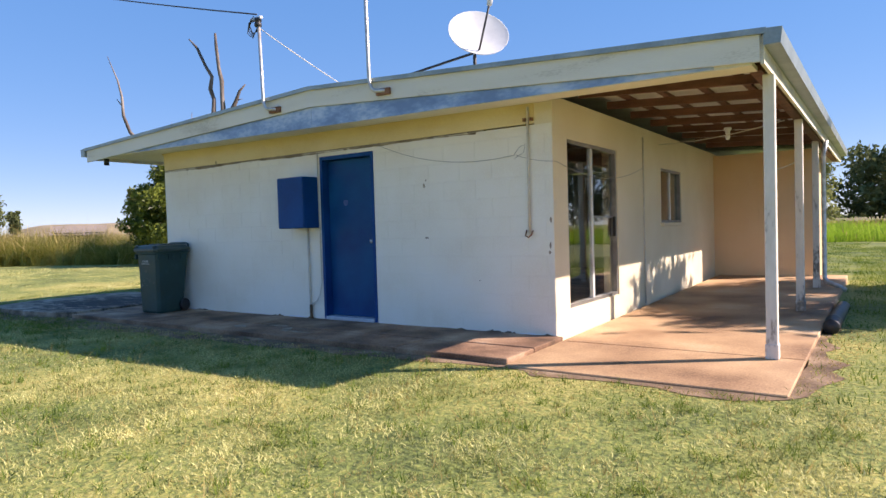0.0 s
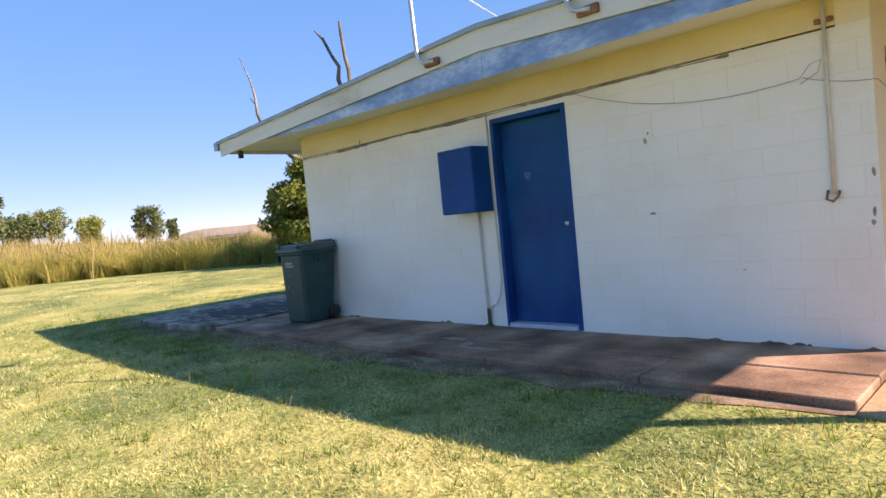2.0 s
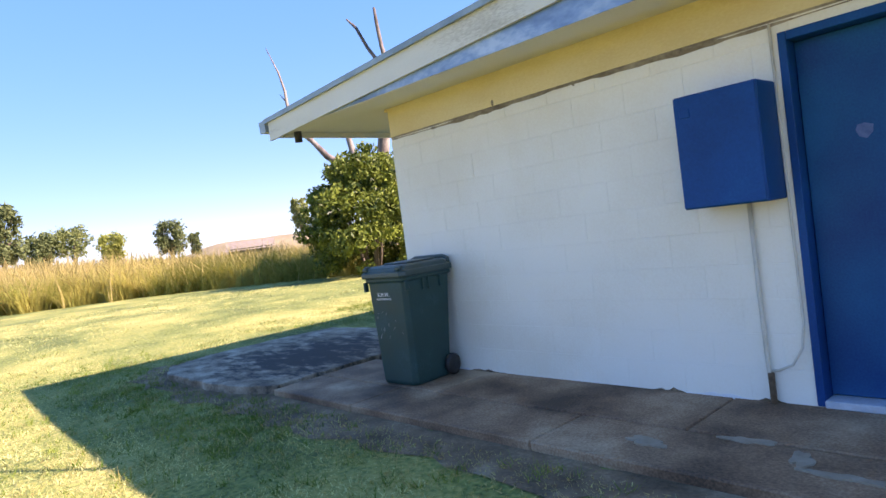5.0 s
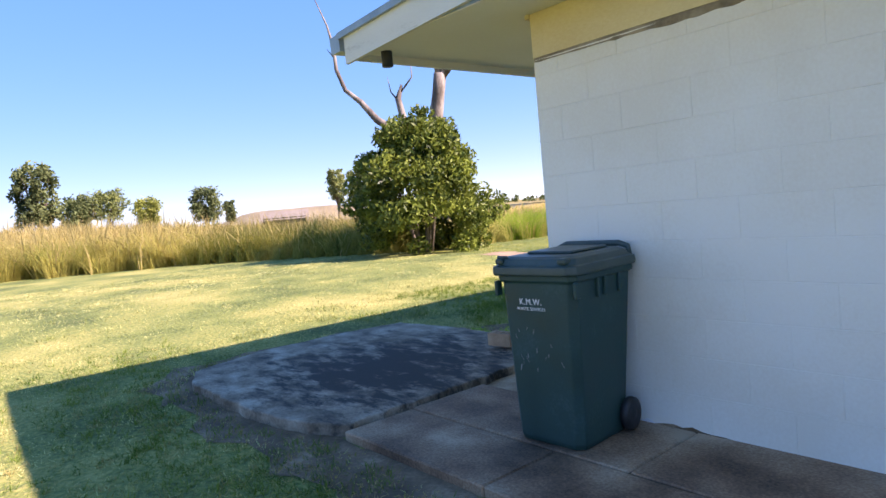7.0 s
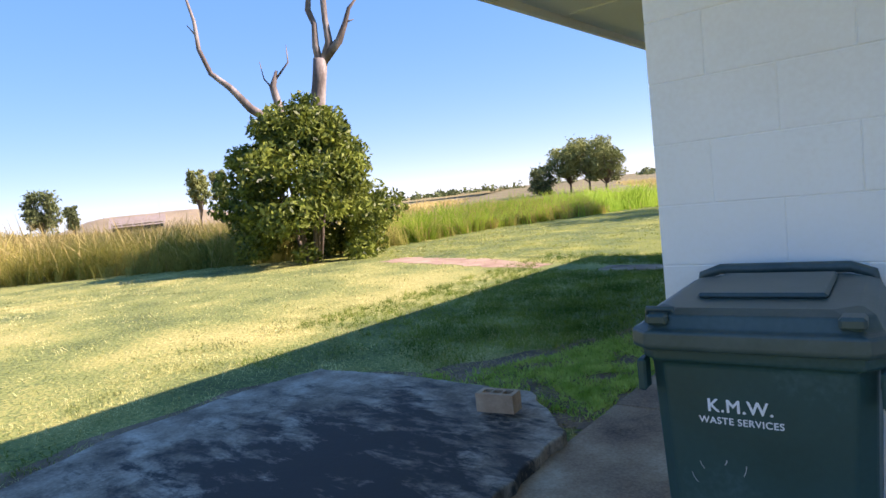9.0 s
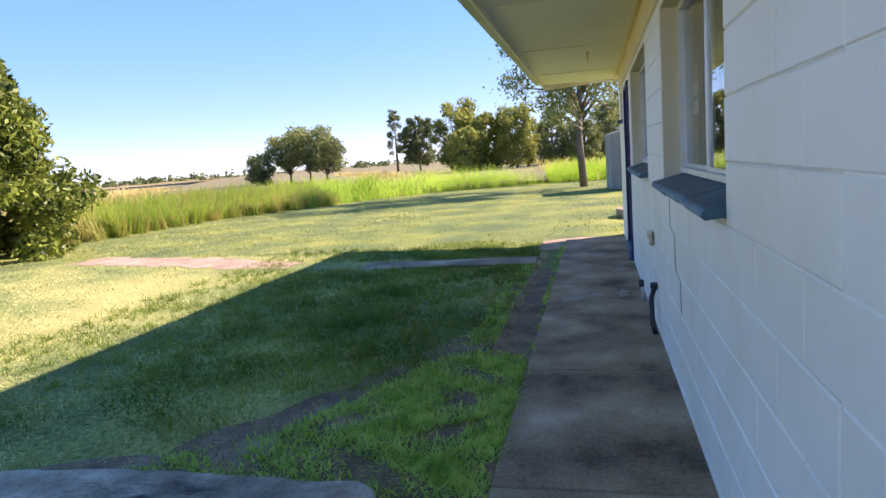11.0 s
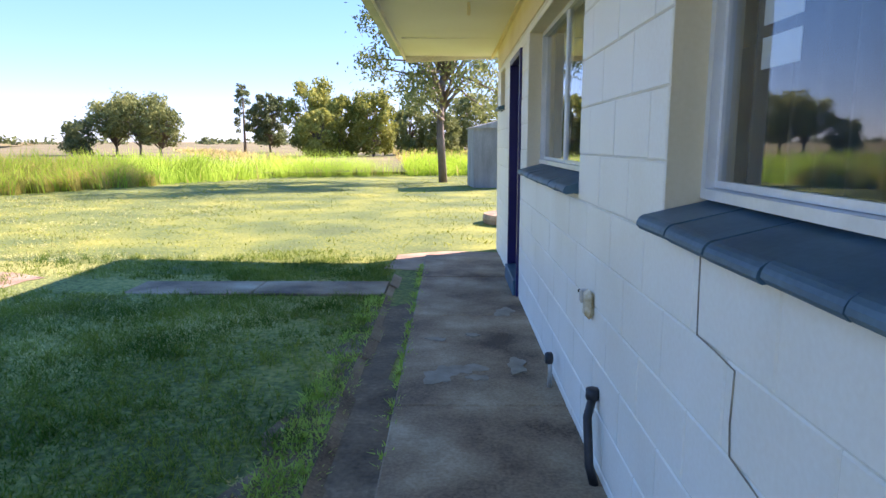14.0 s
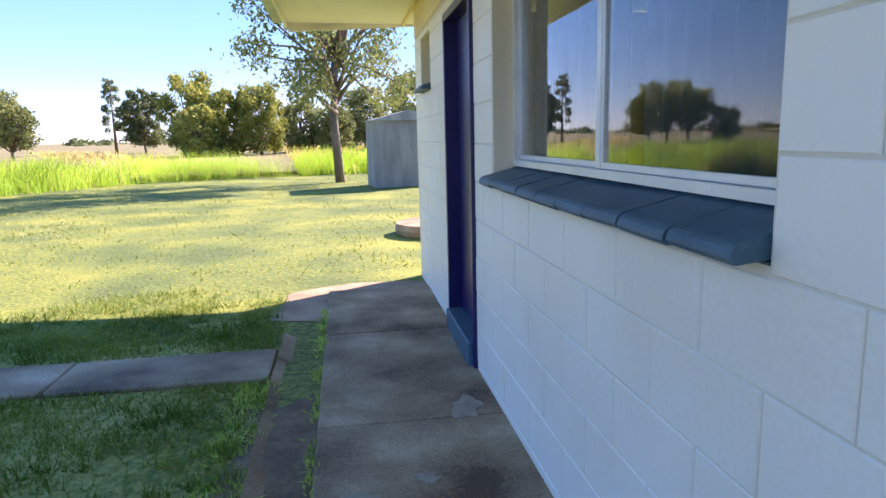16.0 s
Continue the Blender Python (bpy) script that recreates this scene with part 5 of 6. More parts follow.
def leafy_bush(x, y):
    """A dense head-high bush, leaves down to the ground, with an uneven outline."""
    rng = np.random.default_rng(21)
    b = thing("bush", x, y, lie(x, y))
    b.scale = (1.15, 1.15, 1.2)
    tagged(b, "dense glossy dark green bush on the lawn edge", "bush")
    c, r = [], []
    for i in range(150):
        u = rng.uniform(0, 1)
        a = rng.uniform(0, 2 * math.pi)
        z = 0.15 + 2.8 * u
        rad = 1.6 * (0.88 + 0.28 * math.sin(math.pi * min(1, u * 1.15 + 0.08))) * (1 if u < 0.55 else 1 - 0.95 * (u - 0.55) ** 1.15)
        rad *= rng.uniform(0.55, 0.98)
        c.append((math.cos(a) * rad, math.sin(a) * rad, z))
        r.append(rng.uniform(0.28, 0.46))
    for dx, dz in ((-0.75, 3.2), (0.3, 3.25), (-0.1, 3.35), (1.35, 2.0), (-1.4, 2.6)):
        c.append((dx, rng.uniform(-0.3, 0.3), dz)); r.append(0.26)
    stems = [tube([(0.15 * math.cos(k), 0.15 * math.sin(k), -0.1), (0.4 * math.cos(k), 0.4 * math.sin(k), 1.2), (0.8 * math.cos(k), 0.8 * math.sin(k), 2.4)], [0.05, 0.035, 0.012], 6) for k in range(7)]
    part("stems", join(*stems), BARK, b, True)
    part("leaves", leaf_cloud(c, r, 34000, 0.072, rng, flat=0.9), BUSHLEAF, b)
    return b


leafy_bush(-21.5, 14.4)
dead_tree(-24.3, 17.7)

tree("gum_tree", -10.4, 30.6, 8.6, 3.2, 46, 11000, 0.085, GUMLEAF, "slender grey-green gum tree on the far lawn", 4, trunk=0.13, fork=0.45, low=0.3, droop=0.8, clump=0.19)
tree("shade_tree", 5.2, 13.6, 6.6, 2.5, 20, 9000, 0.16, GUMLEAF, "tall gum tree beyond the patio", 9, trunk=0.18, fork=0.45, low=0.42, clump=0.3)
# thickets and far trees: x, y, height, radius, leaf kind, lowest leaves, leaf count, leaf size
GUMS = "grey-green gum tree at the field edge"
GOLDEN = "yellow-green leafy tree at the field edge"
DARKS = "dark green tree in the distance"
for k, (x, y, h, r, lf, words, low, count, size) in enumerate([
        (-22.5, 64.8, 7.0, 2.3, YELLOWLEAF, GOLDEN, 0.1, 8000, 0.17), (-19.6, 63.4, 5.3, 2.0, YELLOWLEAF, GOLDEN, 0.08, 7000, 0.17), (-16.7, 62.7, 5.8, 2.3, YELLOWLEAF, GOLDEN, 0.1, 8000, 0.17),
        (-21.0, 60.5, 4.2, 1.7, YELLOWLEAF, GOLDEN, 0.05, 5000, 0.17), (-14.0, 70.0, 5.1, 2.0, GUMLEAF, GUMS, 0.15, 5000, 0.18), (-11.0, 68.0, 4.4, 2.0, GUMLEAF, GUMS, 0.1, 5000, 0.18), (-8.1, 72.0, 6.5, 2.4, GUMLEAF, GUMS, 0.15, 6000, 0.18),
        (-30.6, 81.3, 7.1, 2.1, DARKLEAF, DARKS, 0.2, 6000, 0.2), (-5.0, 54.0, 6.0, 2.6, GUMLEAF, GUMS, 0.12, 6000, 0.18),
        (-37.2, 63.8, 5.6, 2.7, GUMLEAF, GUMS, 0.42, 8000, 0.15), (-39.6, 64.4, 5.2, 2.3, GUMLEAF, GUMS, 0.4, 6000, 0.15), (-35.0, 63.0, 4.6, 2.0, GUMLEAF, GUMS, 0.3, 5000, 0.15), (-41.0, 61.0, 3.2, 1.3, DARKLEAF, DARKS, 0.15, 3500, 0.15),
        (-68.8, 11.5, 7.0, 1.9, DARKLEAF, DARKS, 0.25, 5000, 0.2), (-100.8, 20.4, 6.4, 2.0, DARKLEAF, DARKS, 0.3, 4000, 0.24), (-101.0, 24.1, 7.0, 2.0, GUMLEAF, GUMS, 0.45, 3000, 0.22), (-89.3, 25.6, 5.2, 1.4, YELLOWLEAF, GOLDEN, 0.3, 3000, 0.2),
        (-87.3, 31.9, 6.3, 1.75, DARKLEAF, DARKS, 0.35, 4200, 0.2), (-95.6, 38.4, 5.2, 0.8, DARKLEAF, DARKS, 0.4, 1800, 0.2), (-69.1, 40.2, 6.9, 1.05, GUMLEAF, GUMS, 0.45, 3500, 0.17), (-70.5, 43.6, 6.8, 0.95, GUMLEAF, GUMS, 0.5, 3000, 0.17),
        (6, 62, 7.6, 4.6, DARKLEAF, DARKS, 0.2, 7000, 0.3), (12, 66, 9, 5, DARKLEAF, DARKS, 0.2, 7000, 0.3), (1, 72, 7.6, 4.6, DARKLEAF, DARKS, 0.2, 7000, 0.3), (20, 64, 11, 5, DARKLEAF, DARKS, 0.2, 7000, 0.3)]):
    tree("tree", x, y, h, r, 46 if count > 4500 else 24, int(count * 0.85), size, lf, words, 40 + k, trunk=0.11, low=low, clump=0.27 if count > 4500 else 0.44, fork=max(0.3, low * 0.8), group="field trees")


def pine(x, y, h, seed):
    """A hoop pine: tufts in tiers round a straight stem."""
    rng = np.random.default_rng(seed)
    t = thing("pine_tree", x, y, lie(x, y))
    tagged(t, "dark hoop pine with tiered tufts", "tree")
    part("trunk", tube([(0, 0, -0.1), (0, 0, h)], [0.2, 0.03], 8), BARK, t, True)
    c, r = [], []
    for i in range(34):
        u = rng.uniform(0.35, 1.0)
        a, rad = rng.uniform(0, 6.28), 1.0 * (1.15 - u) + 0.2
        c.append((rad * math.cos(a), rad * math.sin(a), h * u)); r.append(0.4)
    part("leaves", leaf_cloud(c, r, 1500, 0.17, rng), DARKLEAF, t)


pine(-33.9, 82.5, 7.9, 6)

# a low, far belt of woodland along the horizon
rng = np.random.default_rng(77)
belt_c, belt_r = [], []
for k in range(420):
    a = rng.uniform(math.radians(85), math.radians(195))
    d = rng.uniform(210, 330)
    belt_c.append((d * math.cos(a), d * math.sin(a), rng.uniform(0.3, 2.6)))
    belt_r.append(rng.uniform(1.3, 2.6))
v, f = leaf_cloud(belt_c, belt_r, 14000, 0.85, rng)
tagged(mesh_ob("far_woods", v, f, DARKLEAF), "low belt of dark woodland on the horizon", "woods", kind="stuff")


def far_house(x, y, w, d, h, rz):
    b = thing("far_house", x, y, lie(x, y), rz)
    tagged(b, "distant low building with a pale roof", "house", group="far houses")
    part("wall", cuboid(-w / 2, w / 2, -d / 2, d / 2, 0, h), FARWALL, b)
    fix_normals(part("roof", prism([(-d / 2 - 0.6, h), (d / 2 + 0.6, h), (0, h + 1.7)], -w / 2 - 0.5, w / 2 + 0.5, "x"), FARROOF, b))
    for i in range(5):
        u = -w / 2 + w * (i + 0.5) / 5
        part("window", cuboid(u - 0.7, u + 0.7, -d / 2 - 0.05, -d / 2 + 0.02, 0.9, 2.1), BLACK, b)
    return b


far_house(-120.6, 59, 8, 7, 1.7, 62)

# a low bare rise behind the fields
hill_v, hill_f, HN = [], [], 28
for i in range(HN + 1):
    for k in range(HN + 1):
        u, w = -1 + 2 * i / HN, -1 + 2 * k / HN
        z = 4.9 * smoothstep(1.35 * (1 - abs(u))) * smoothstep(1.3 * (1 - abs(w))) + 0.35 * noise.noise((u * 4, w * 4, 0.0))
        hill_v.append((-150 + 30 * u * 0.447 - 16 * w * 0.894, 77 + 30 * u * 0.894 + 16 * w * 0.447, z - 0.3))
for i in range(HN):
    for k in range(HN):
        q = i * (HN + 1) + k
        hill_f.append((q, q + HN + 1, q + HN + 2, q + 1))
tagged(fix_normals(mesh_ob("backdrop_hill", hill_v, hill_f, FARHILL, smooth=True)), "low bare pale-brown rise beyond the fields", "hill", kind="structure")
far_house(9, 74, 16, 8, 2.6, 0)


# ---- grass ----
def inside(px, py, poly):
    hit = np.zeros(len(px), bool)
    for i in range(len(poly)):
        (x0, y0), (x1, y1) = poly[i - 1], poly[i]
        cut = (y0 > py) != (y1 > py)
        hit ^= cut & (px < (x1 - x0) * (py - y0) / (y1 - y0 + 1e-12) + x0)
    return hit


def heights(px, py):
    rise = lambda a: np.clip(a, 0, 1) ** 2 * (3 - 2 * np.clip(a, 0, 1))
    far = 1.1 * rise((-31 - px) / 40) * (1 - 0.8 * rise((py - 16) / 22))
    return 0.22 * rise((-11.3 - px) / 8.5) * (1 - 0.65 * rise((py - 11) / 9)) + far - 0.012


def blades(name, px, py, h, w, m, label, category, bend=0.5, seed=0, segs=1, lift=-0.01, spin=3.0):
    """Blades of grass: each a bent tapering strip."""
    rng = np.random.default_rng(seed)
    n = len(px)
    pz = heights(px, py) + lift
    a = rng.uniform(0, 2 * math.pi, n)
    dx, dy = np.cos(a), np.sin(a)
    lean_a = 2.5 * np.sin(px * 1.1 + 1.3 * np.sin(py * 0.9)) + 2.0 * np.sin(py * 1.3) + rng.normal(0, spin, n)
    lean_r = rng.uniform(0.1, 1.0, n) * bend
    lx, ly = np.cos(lean_a) * lean_r * h, np.sin(lean_a) * lean_r * h
    rows = []
    for s in range(segs):
        u = s / segs
        k = u ** 1.8
        half = w * (1 - 0.55 * u) / 2
        for sgn in (-1, 1):
            rows.append(np.stack([px + lx * k + sgn * dx * half, py + ly * k + sgn * dy * half, pz + h * u * (1 - 0.25 * lean_r * u)], 1))
    rows.append(np.stack([px + lx, py + ly, pz + h * (1 - 0.3 * lean_r)], 1))
    per = 2 * segs + 1
    v = np.stack(rows, 1).reshape(-1, 3)
    base = np.arange(n)[:, None] * per
    faces = []
    for s in range(segs - 1):
        faces += (base + np.array([2 * s, 2 * s + 1, 2 * s + 3, 2 * s + 2])).tolist()
    faces += (base + np.array([2 * segs - 2, 2 * segs - 1, 2 * segs])).tolist()
    return tagged(mesh_ob(name, v, faces, m), label, category, kind="stuff")


HARD = [[(-10.48, 4.72), (-0.4, 4.68), (-0.38, 16), (-10.76, 16), (-10.76, 9.2), (-10.48, 9.2)], [(-10.3, 4.75), (-11, 4.53), (-12.9, 4.65), (-13.0, 5.5), (-12.68, 7.1), (-11.2, 7.22), (-10.3, 6.8)],
        [(-14.4, 13.1), (-10.7, 13.1), (-10.7, 13.68), (-14.4, 13.68)]]
THIN = [[(-10.4, 4.25), (-0.2, 4.45), (0.1, 8.2), (-0.5, 8.2), (-0.4, 4.7), (-10.4, 4.8)], [(-10.5, 7.0), (-11.3, 7.2), (-12.2, 7.7), (-11.8, 8.5), (-11.25, 9.2), (-10.9, 10.5), (-10.85, 12.8), (-10.44, 12.8)],
        [(-18.5, 13.7), (-14.3, 13.1), (-14.3, 13.75), (-18.5, 14.5)], [(-11.5, 14.9), (-10.6, 14.4), (-9, 15.2), (-9.0, 16.0), (-11.4, 15.6)]]


def lawn(name, x0, x1, y0, y1, n, h, w, seed, bend=0.9, skip=0.8, blade=LAWN, soft=1.2):
    rng = np.random.default_rng(seed)
    px, py = rng.uniform(x0, x1, n), rng.uniform(y0, y1, n)
    keep = np.ones(n, bool)
    for p in HARD:
        keep &= ~inside(px, py, p)
    for p in THIN:
        keep &= ~(inside(px, py, p) & (rng.uniform(0, 1, n) < skip))
    tuft = np.sin(px * 3.1 + np.sin(py * 2.3) * 2) * np.sin(py * 2.7 + np.sin(px * 1.9) * 2)
    keep &= rng.uniform(0, 1, n) < 0.72 + 0.28 * tuft
    rim = np.minimum(np.minimum(px - x0, x1 - px), np.minimum(py - y0, y1 - py)) + 0.5 * np.sin(px * 1.7 + py) * soft
    keep &= rng.uniform(0, 1, n) < np.clip(rim / soft, 0.0, 1.0)
    px, py = px[keep], py[keep]
    tall = 1 + 0.35 * tuft[keep]
    return blades(name, px, py, h * tall * rng.uniform(0.5, 1.35, len(px)), w * rng.uniform(0.7, 1.3, len(px)), blade, "short mown lawn grass", "grass", bend, seed)


lawn("lawn_grass", -7.1, 2.1, -0.3, 5.4, 200000, 0.040, 0.012, 1, bend=2.1, soft=0.6)
lawn("lawn_grass", -15.6, -5.9, -0.2, 9.4, 135000, 0.042, 0.0125, 2, bend=2.0)
# This strip follows the side eave's shadow; its blades carry part of that shade.
lawn("lawn_grass", -14.2, -10.4, 7.2, 15.6, 110000, 0.05, 0.0105, 3, bend=1.6, blade=GREENSHADELAWN)
lawn("lawn_grass", -15.8, -12.4, 8.0, 15.8, 50000, 0.042, 0.012, 8, bend=2.0)
lawn("lawn_grass", -27, -14.4, 1, 24, 85000, 0.045, 0.018, 4, bend=2.2)
lawn("lawn_grass", -23, -4, 14, 36, 95000, 0.042, 0.02, 5, bend=2.4, blade=FARLAWN)
lawn("lawn_grass", -0.6, 3.0, 4.5, 30, 60000, 0.06, 0.012, 6, blade=GREENSHADELAWN, soft=0.3)
lawn("lawn_grass", -4.8, -0.3, 14.1, 35, 24000, 0.06, 0.018, 7, blade=GREENSHADELAWN, soft=0.3)


def weeds(name, poly, n, h, seed):
    rng = np.random.default_rng(seed)
    p = np.array(poly)
    px, py = rng.uniform(p[:, 0].min(), p[:, 0].max(), n), rng.uniform(p[:, 1].min(), p[:, 1].max(), n)
    k = inside(px, py, poly) & (rng.uniform(0, 1, n) < 0.55 + 0.6 * np.sin(px * 9 + 2 * np.sin(py * 5)) * np.sin(py * 7 + px))
    px, py = px[k], py[k]
    blades(name, px, py, h * rng.uniform(0.4, 1.3, len(px)), 0.021 * rng.uniform(0.6, 1.4, len(px)), WEED, "bright green creeping weeds", "weeds", 1.7, seed)


weeds("weeds", [(-12.4, 7.3), (-11.0, 7.3), (-10.46, 7.2), (-10.46, 9.4), (-10.9, 9.2), (-11.2, 8.3), (-12.0, 7.8)], 34000, 0.055, 1)
weeds("weeds", [(-11.7, 8.0), (-10.5, 7.4), (-10.48, 9.3), (-10.75, 9.4), (-11.0, 9.4)], 26000, 0.06, 5)
weeds("weeds", [(-11.0, 9.6), (-10.72, 9.6), (-10.72, 13.1), (-10.9, 13.1)], 9000, 0.05, 2)
weeds("weeds", [(-10.48, 9.4), (-10.44, 9.4), (-10.44, 14.6), (-10.5, 14.6)], 3000, 0.05, 3)

def tufts(name, x0, x1, y0, y1, n, per, h, m, seed, label):
    """Knots of longer grass standing out of the lawn."""
    rng = np.random.default_rng(seed)
    cx, cy = rng.uniform(x0, x1, n), rng.uniform(y0, y1, n)
    keep = np.ones(n, bool)
    for p in HARD:
        keep &= ~inside(cx, cy, p)
    cx, cy = cx[keep], cy[keep]
    px, py = np.repeat(cx, per) + rng.normal(0, 0.025, len(cx) * per), np.repeat(cy, per) + rng.normal(0, 0.025, len(cx) * per)
    blades(name, px, py, h * rng.uniform(0.4, 1.4, len(px)), 0.006 * rng.uniform(0.6, 1.5, len(px)), m, label, "grass", 1.2, seed)


tufts("grass_tufts", -7, 1.5, 0.6, 5.0, 900, 16, 0.075, GREENSHADELAWN, 21, "longer green tufts in the lawn")
tufts("grass_tufts", -15, -7, 0.8, 5.2, 700, 14, 0.08, GREENSHADELAWN, 22, "longer green tufts in the lawn")
tufts("dry_tufts", -7, 1.5, 0.6, 5.0, 700, 14, 0.045, DRYGRASS, 23, "dry straw-coloured tufts in the lawn")
tufts("dry_tufts", -15, -7, 0.8, 5.2, 450, 14, 0.05, DRYGRASS, 24, "dry straw-coloured tufts in the lawn")
tufts("grass_tufts", -15, -10.8, 8.5, 15, 1700, 18, 0.09, GREENSHADELAWN, 25, "longer green tufts in the lawn")

tufts("grass_tufts", -14.2, -9.0, 3.7, 4.75, 420, 16, 0.06, GREENSHADELAWN, 28, "longer green tufts at the edge of the bare soil")
tufts("dry_tufts", -14.2, -6.0, 3.9, 4.8, 420, 14, 0.04, DRYGRASS, 29, "dry straw-coloured tufts at the edge of the bare soil")
tufts("seed_stalks", -9.5, 0.5, 1.2, 4.4, 260, 3, 0.15, DRYGRASS, 27, "thin seeding stalks standing out of the lawn")

# dead leaves and straw on the bare soil
rng = np.random.default_rng(12)
lx, ly = [], []
for poly, n in ((THIN[0], 5200), (THIN[1], 2600)):
    p = np.array(poly)
    qx, qy = rng.uniform(p[:, 0].min(), p[:, 0].max(), n * 5), rng.uniform(p[:, 1].min(), p[:, 1].max(), n * 5)
    k = inside(qx, qy, poly)
    for q in HARD:
        k &= ~inside(qx, qy, q)
    lx.append(qx[k][:n]), ly.append(qy[k][:n])
lx, ly = np.concatenate(lx), np.concatenate(ly)
blades("leaf_litter", lx, ly, rng.uniform(0.01, 0.03, len(lx)), rng.uniform(0.006, 0.018, len(lx)), DRYGRASS, "dry straw and dead leaves on bare soil", "litter", 2.5, 5, lift=0.004)

# tall grass: the line along which the mown lawn ends
EDGE = [(-70, -18), (-46, -8), (-36, 2), (-30, 10.3), (-25.8, 12.6), (-22.8, 14.4), (-22.2, 18.5), (-22.0, 23.5), (-19.5, 28), (-17, 32.5), (-12, 35), (-2, 36), (14, 37), (40, 40)]


def tall_grass(name, e0, e1, depth, n, h, w, m, label, seed, power=1.5, bend=0.45, fade=0.0):
    """Blades behind a stretch of the lawn's edge, thickest at the front."""
    rng = np.random.default_rng(seed)
    pts = np.array(EDGE[e0:e1 + 1], float)
    ln = np.linalg.norm(np.diff(pts, axis=0), axis=1)
    s = rng.choice(len(ln), n, p=ln / ln.sum())
    u = rng.uniform(0, 1, n)
    d = pts[s + 1] - pts[s]
    nrm = np.stack([-d[:, 1], d[:, 0]], 1) / np.linalg.norm(d, axis=1)[:, None]
    back = depth * rng.uniform(0, 1, n) ** power
    p = pts[s] + d * u[:, None] + nrm * (back + 0.25 * np.sin(u * 40 + s) + rng.normal(0, 0.15, n))[:, None]
    clump = 0.85 + 0.2 * np.sin(p[:, 0] * 2.2 + 1.7 * np.sin(p[:, 1] * 1.3)) * np.sin(p[:, 1] * 1.9 + p[:, 0])
    hh = h * clump * rng.uniform(0.55, 1.2, n) * (1 - fade * np.clip((p[:, 1] - 11) / 10, 0, 1)) * (0.75 + 0.25 * np.clip(back / 1.5, 0, 1))
    return blades(name, p[:, 0], p[:, 1], hh, w * rng.uniform(0.6, 1.4, n) * (1 + back * 0.06), m, label, "tall grass", bend, seed, segs=2, spin=0.9)


field_v, field_f = [], []
outs = (1.5, 8, 25, 60, 140, 320, 700)
for i, p in enumerate(EDGE):
    a, b = Vector(EDGE[max(i - 1, 0)]), Vector(EDGE[min(i + 1, len(EDGE) - 1)])
    d = (b - a).normalized()
    for o in outs:
        x, y = p[0] - d.y * o, p[1] + d.x * o
        field_v.append((x, y, lie(x, y) + 0.12 + 0.004 * o))
for i in range(len(EDGE) - 1):
    for k in range(len(outs) - 1):
        q = i * len(outs) + k
        field_f.append((q, q + len(outs), q + len(outs) + 1, q + 1))
tagged(fix_normals(mesh_ob("ground_field", field_v, field_f, FIELD, smooth=True)), "dry straw-coloured field beyond the lawn", "field", kind="structure")
tall_grass("tall_dry_grass", 1, 8, 5, 76000, 1.75, 0.017, MIDGRASS, "tall olive and tawny grass at the lawn edge", 1, power=1.7, bend=1.15, fade=0.4)
tall_grass("seeding_grass", 1, 8, 9, 38000, 2.35, 0.013, DRYGRASS, "tall tawny seeding grass stems", 7, power=0.8, bend=1.1, fade=0.5)
tall_grass("tall_green_grass", 6, 13, 7, 50000, 1.2, 0.024, GREENGRASS, "tall bright green grass at the lawn edge", 2, power=1.3, bend=0.7)
tall_grass("far_dry_grass", 0, 7, 60, 34000, 2.1, 0.055, DRYGRASS, "field of tall tawny grass", 3, power=1.1, bend=0.8, fade=0.5)
tall_grass("far_field_grass", 6, 13, 70, 21000, 0.85, 0.08, DRYGRASS, "field of dry grass beyond the green", 4, power=0.9, bend=0.6)


# ---- wall blocks ----
BLOCKS = {}


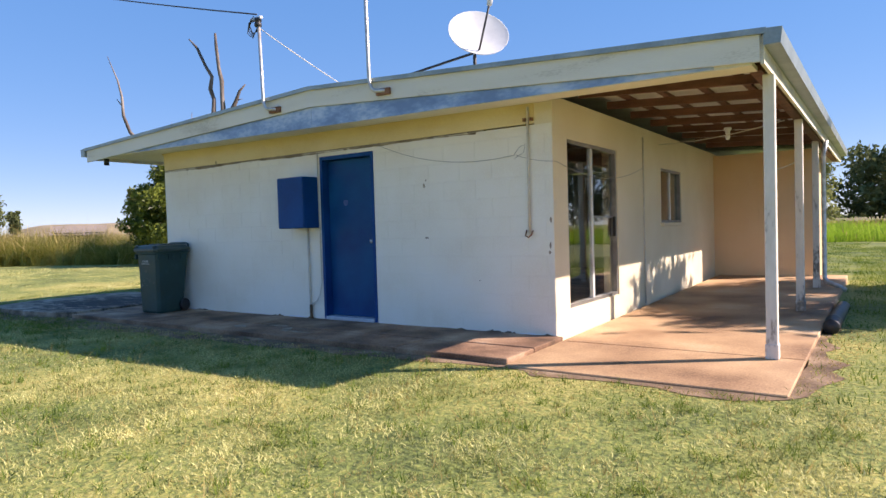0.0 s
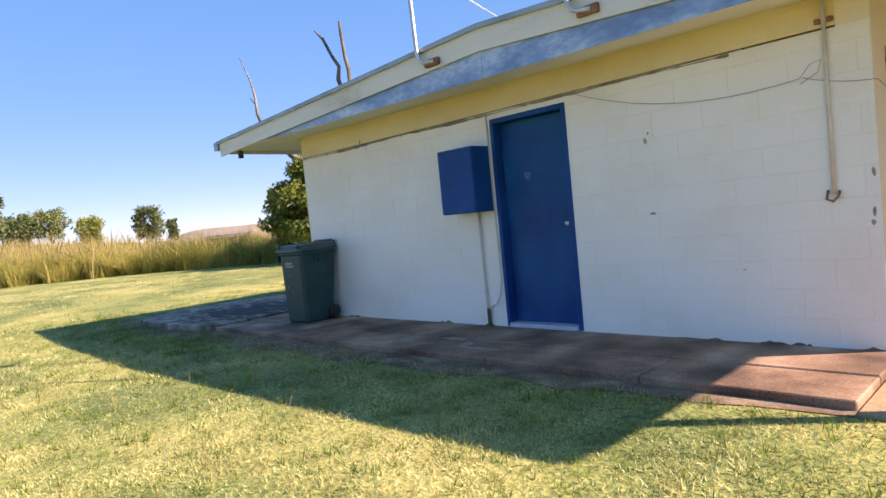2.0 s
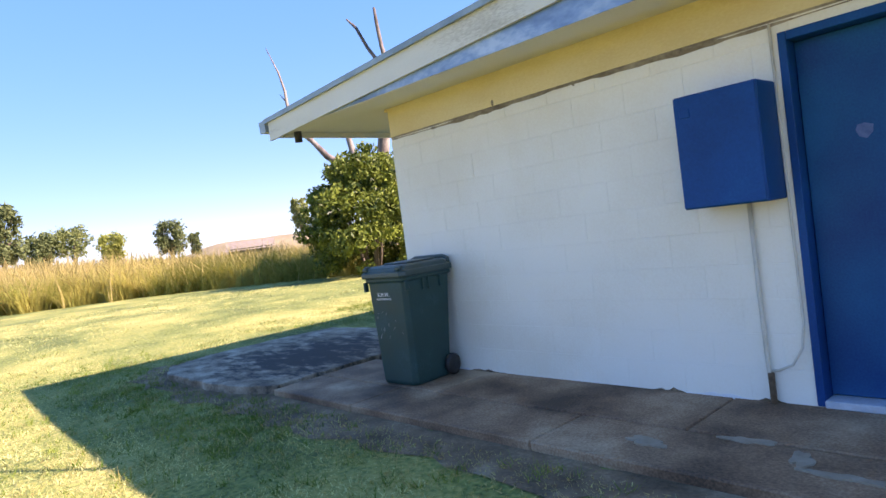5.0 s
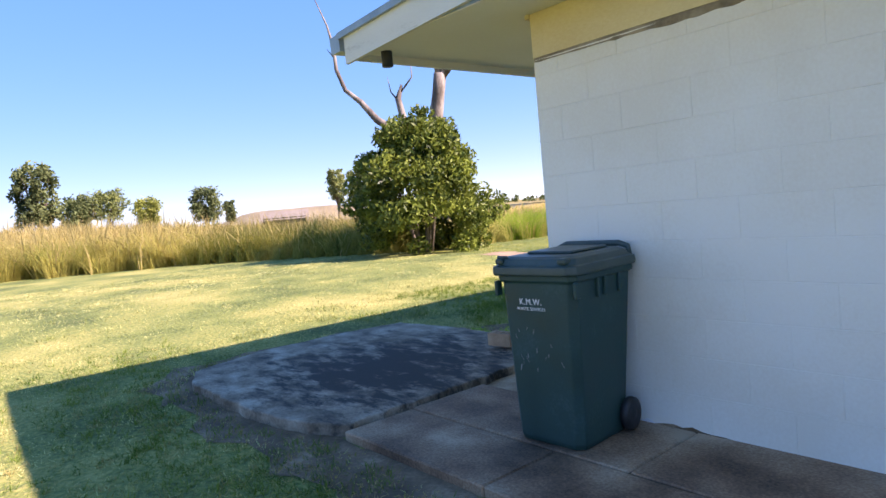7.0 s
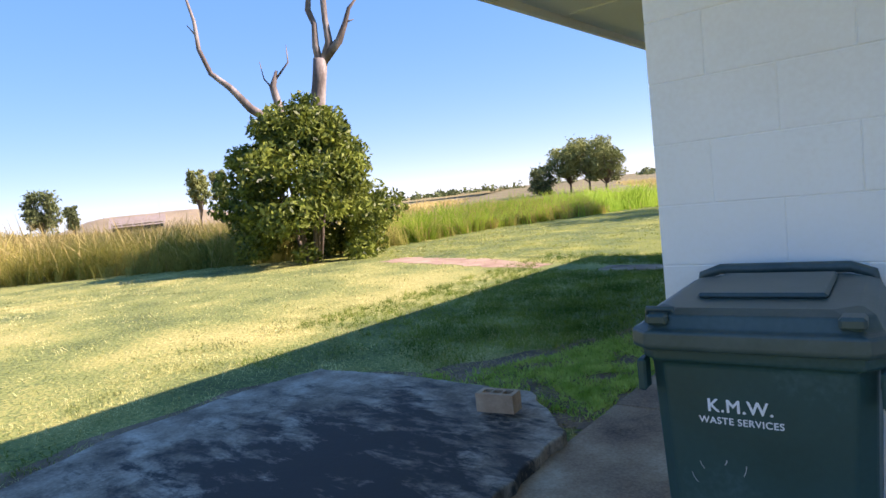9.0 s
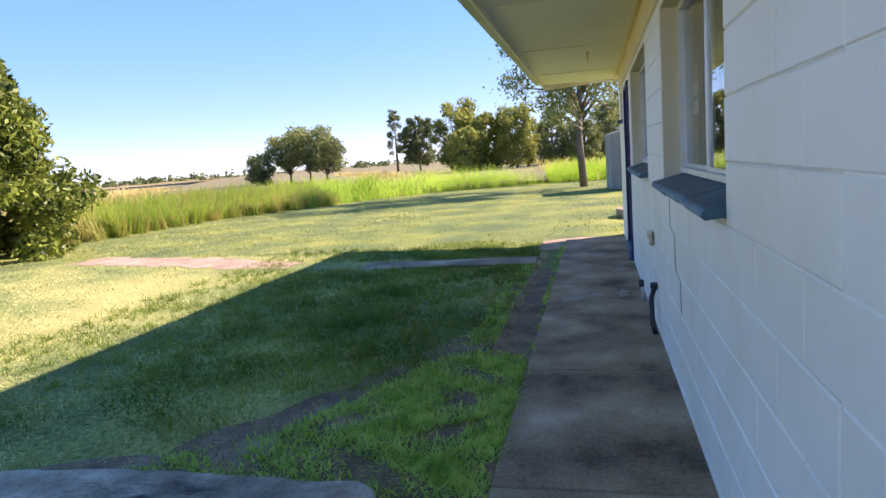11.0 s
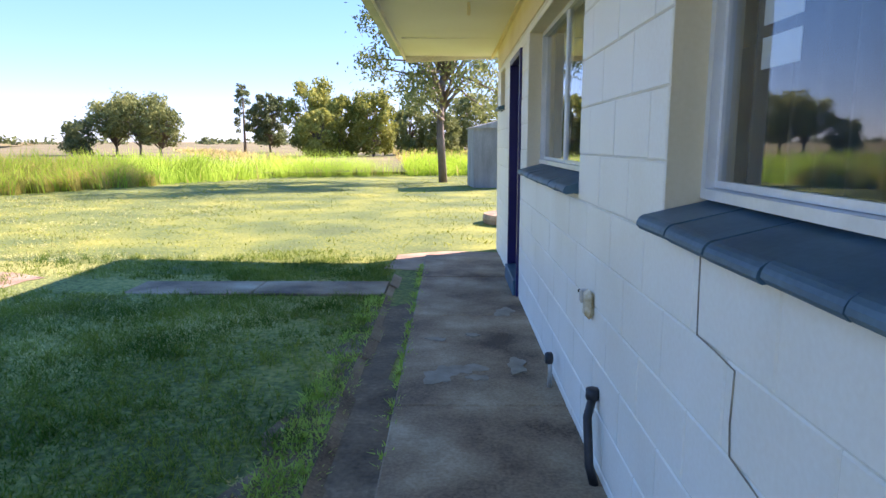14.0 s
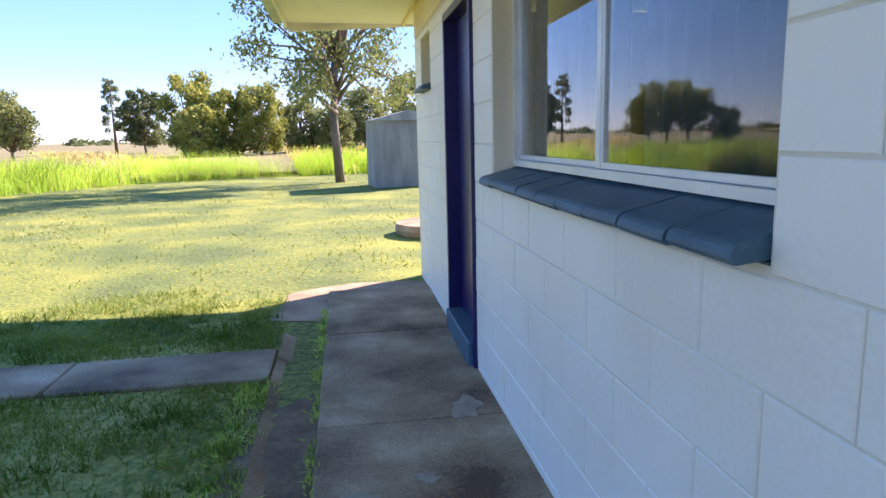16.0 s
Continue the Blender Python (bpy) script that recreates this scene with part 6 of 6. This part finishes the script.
def block_mesh(w, h, gap, c, d):
    """The painted face of one block: rounded arrises, slightly proud of the joint."""
    key = round(w, 3), round(h, 3), gap
    if key not in BLOCKS:
        a, b = w / 2 - gap, h / 2 - gap
        r = [[(sx * (a - i), -q, sz * (b - i)) for sx, sz in ((-1, -1), (1, -1), (1, 1), (-1, 1))] for i, q in ((0, -0.004), (0, d - c), (c, d))]
        v = [p for q in r for p in q]
        f = [(8, 9, 10, 11)] + [(4 * i + k, 4 * i + (k + 1) % 4, 4 * i + 4 + (k + 1) % 4, 4 * i + 4 + k) for i in range(2) for k in range(4)]
        me = bpy.data.meshes.new("block")
        me.from_pydata(v, [], f)
        me.materials.append(CREAM)
        BLOCKS[key] = me
    return BLOCKS[key]


def lay_blocks(wall, u0, u1, holes, face, turn, first, gap=0.003, edge=0.004, skin=SKIN, jog=0.0012):
    """Running bond from the base up to the band, cut at the openings."""
    rng = random.Random(2)
    z, row = -0.02, 0
    rows = [-0.1615 + COURSE * k for k in range(12)] + [2.25]
    for z0, z1 in zip(rows, rows[1:]):
        if z1 - z0 < 0.03:
            continue
        cuts = {u0, u1}
        x = first - BLOCK * (0.5 if row % 2 else 0) - BLOCK * 60
        while x < u1:
            if u0 + 0.03 < x < u1 - 0.03:
                cuts.add(x)
            x += BLOCK
        near = [h for h in holes if h[2] < z1 - 0.01 and h[3] > z0 + 0.01]
        # pieces, with the openings taken out
        for a, b in zip(sorted(cuts), sorted(cuts)[1:]):
            spans = [(a, b, z0, z1)]
            for h in near:
                done = []
                for p, q, s, t in spans:
                    if h[1] <= p or h[0] >= q:
                        done.append((p, q, s, t))
                        continue
                    if h[0] > p:
                        done.append((p, h[0], s, t))
                    if h[1] < q:
                        done.append((h[1], q, s, t))
                    m0, m1 = max(p, h[0]), min(q, h[1])
                    if h[2] > s + 0.01:
                        done.append((m0, m1, s, h[2]))
                    if h[3] < t - 0.01:
                        done.append((m0, m1, h[3], t))
                spans = done
            for p, q, s, t in spans:
                if q - p < 0.02 or t - s < 0.02:
                    continue
                o = new("block", block_mesh(q - p, t - s, gap, edge, skin))
                c, zc, d = (p + q) / 2, (s + t) / 2, rng.uniform(-jog, jog)
                m = pose(c, face + skin + d, zc) if turn == 0 else pose(face + skin + d, c, zc, 0, 0, -90)
                o.parent = wall
                o.matrix_parent_inverse = Matrix.Translation(wall.location).inverted()
                o.matrix_basis = m
        row += 1


lay_blocks(wall_front, WX0 + 0.001, WX1 - 0.0, FRONT_HOLES, WY0, 0, -8.72, 0.0014, 0.0022, THIN_SKIN, 0.0009)
lay_blocks(wall_side, WY0 + 0.001, WY1, SIDE_HOLES, WX0, 90, 10.05)
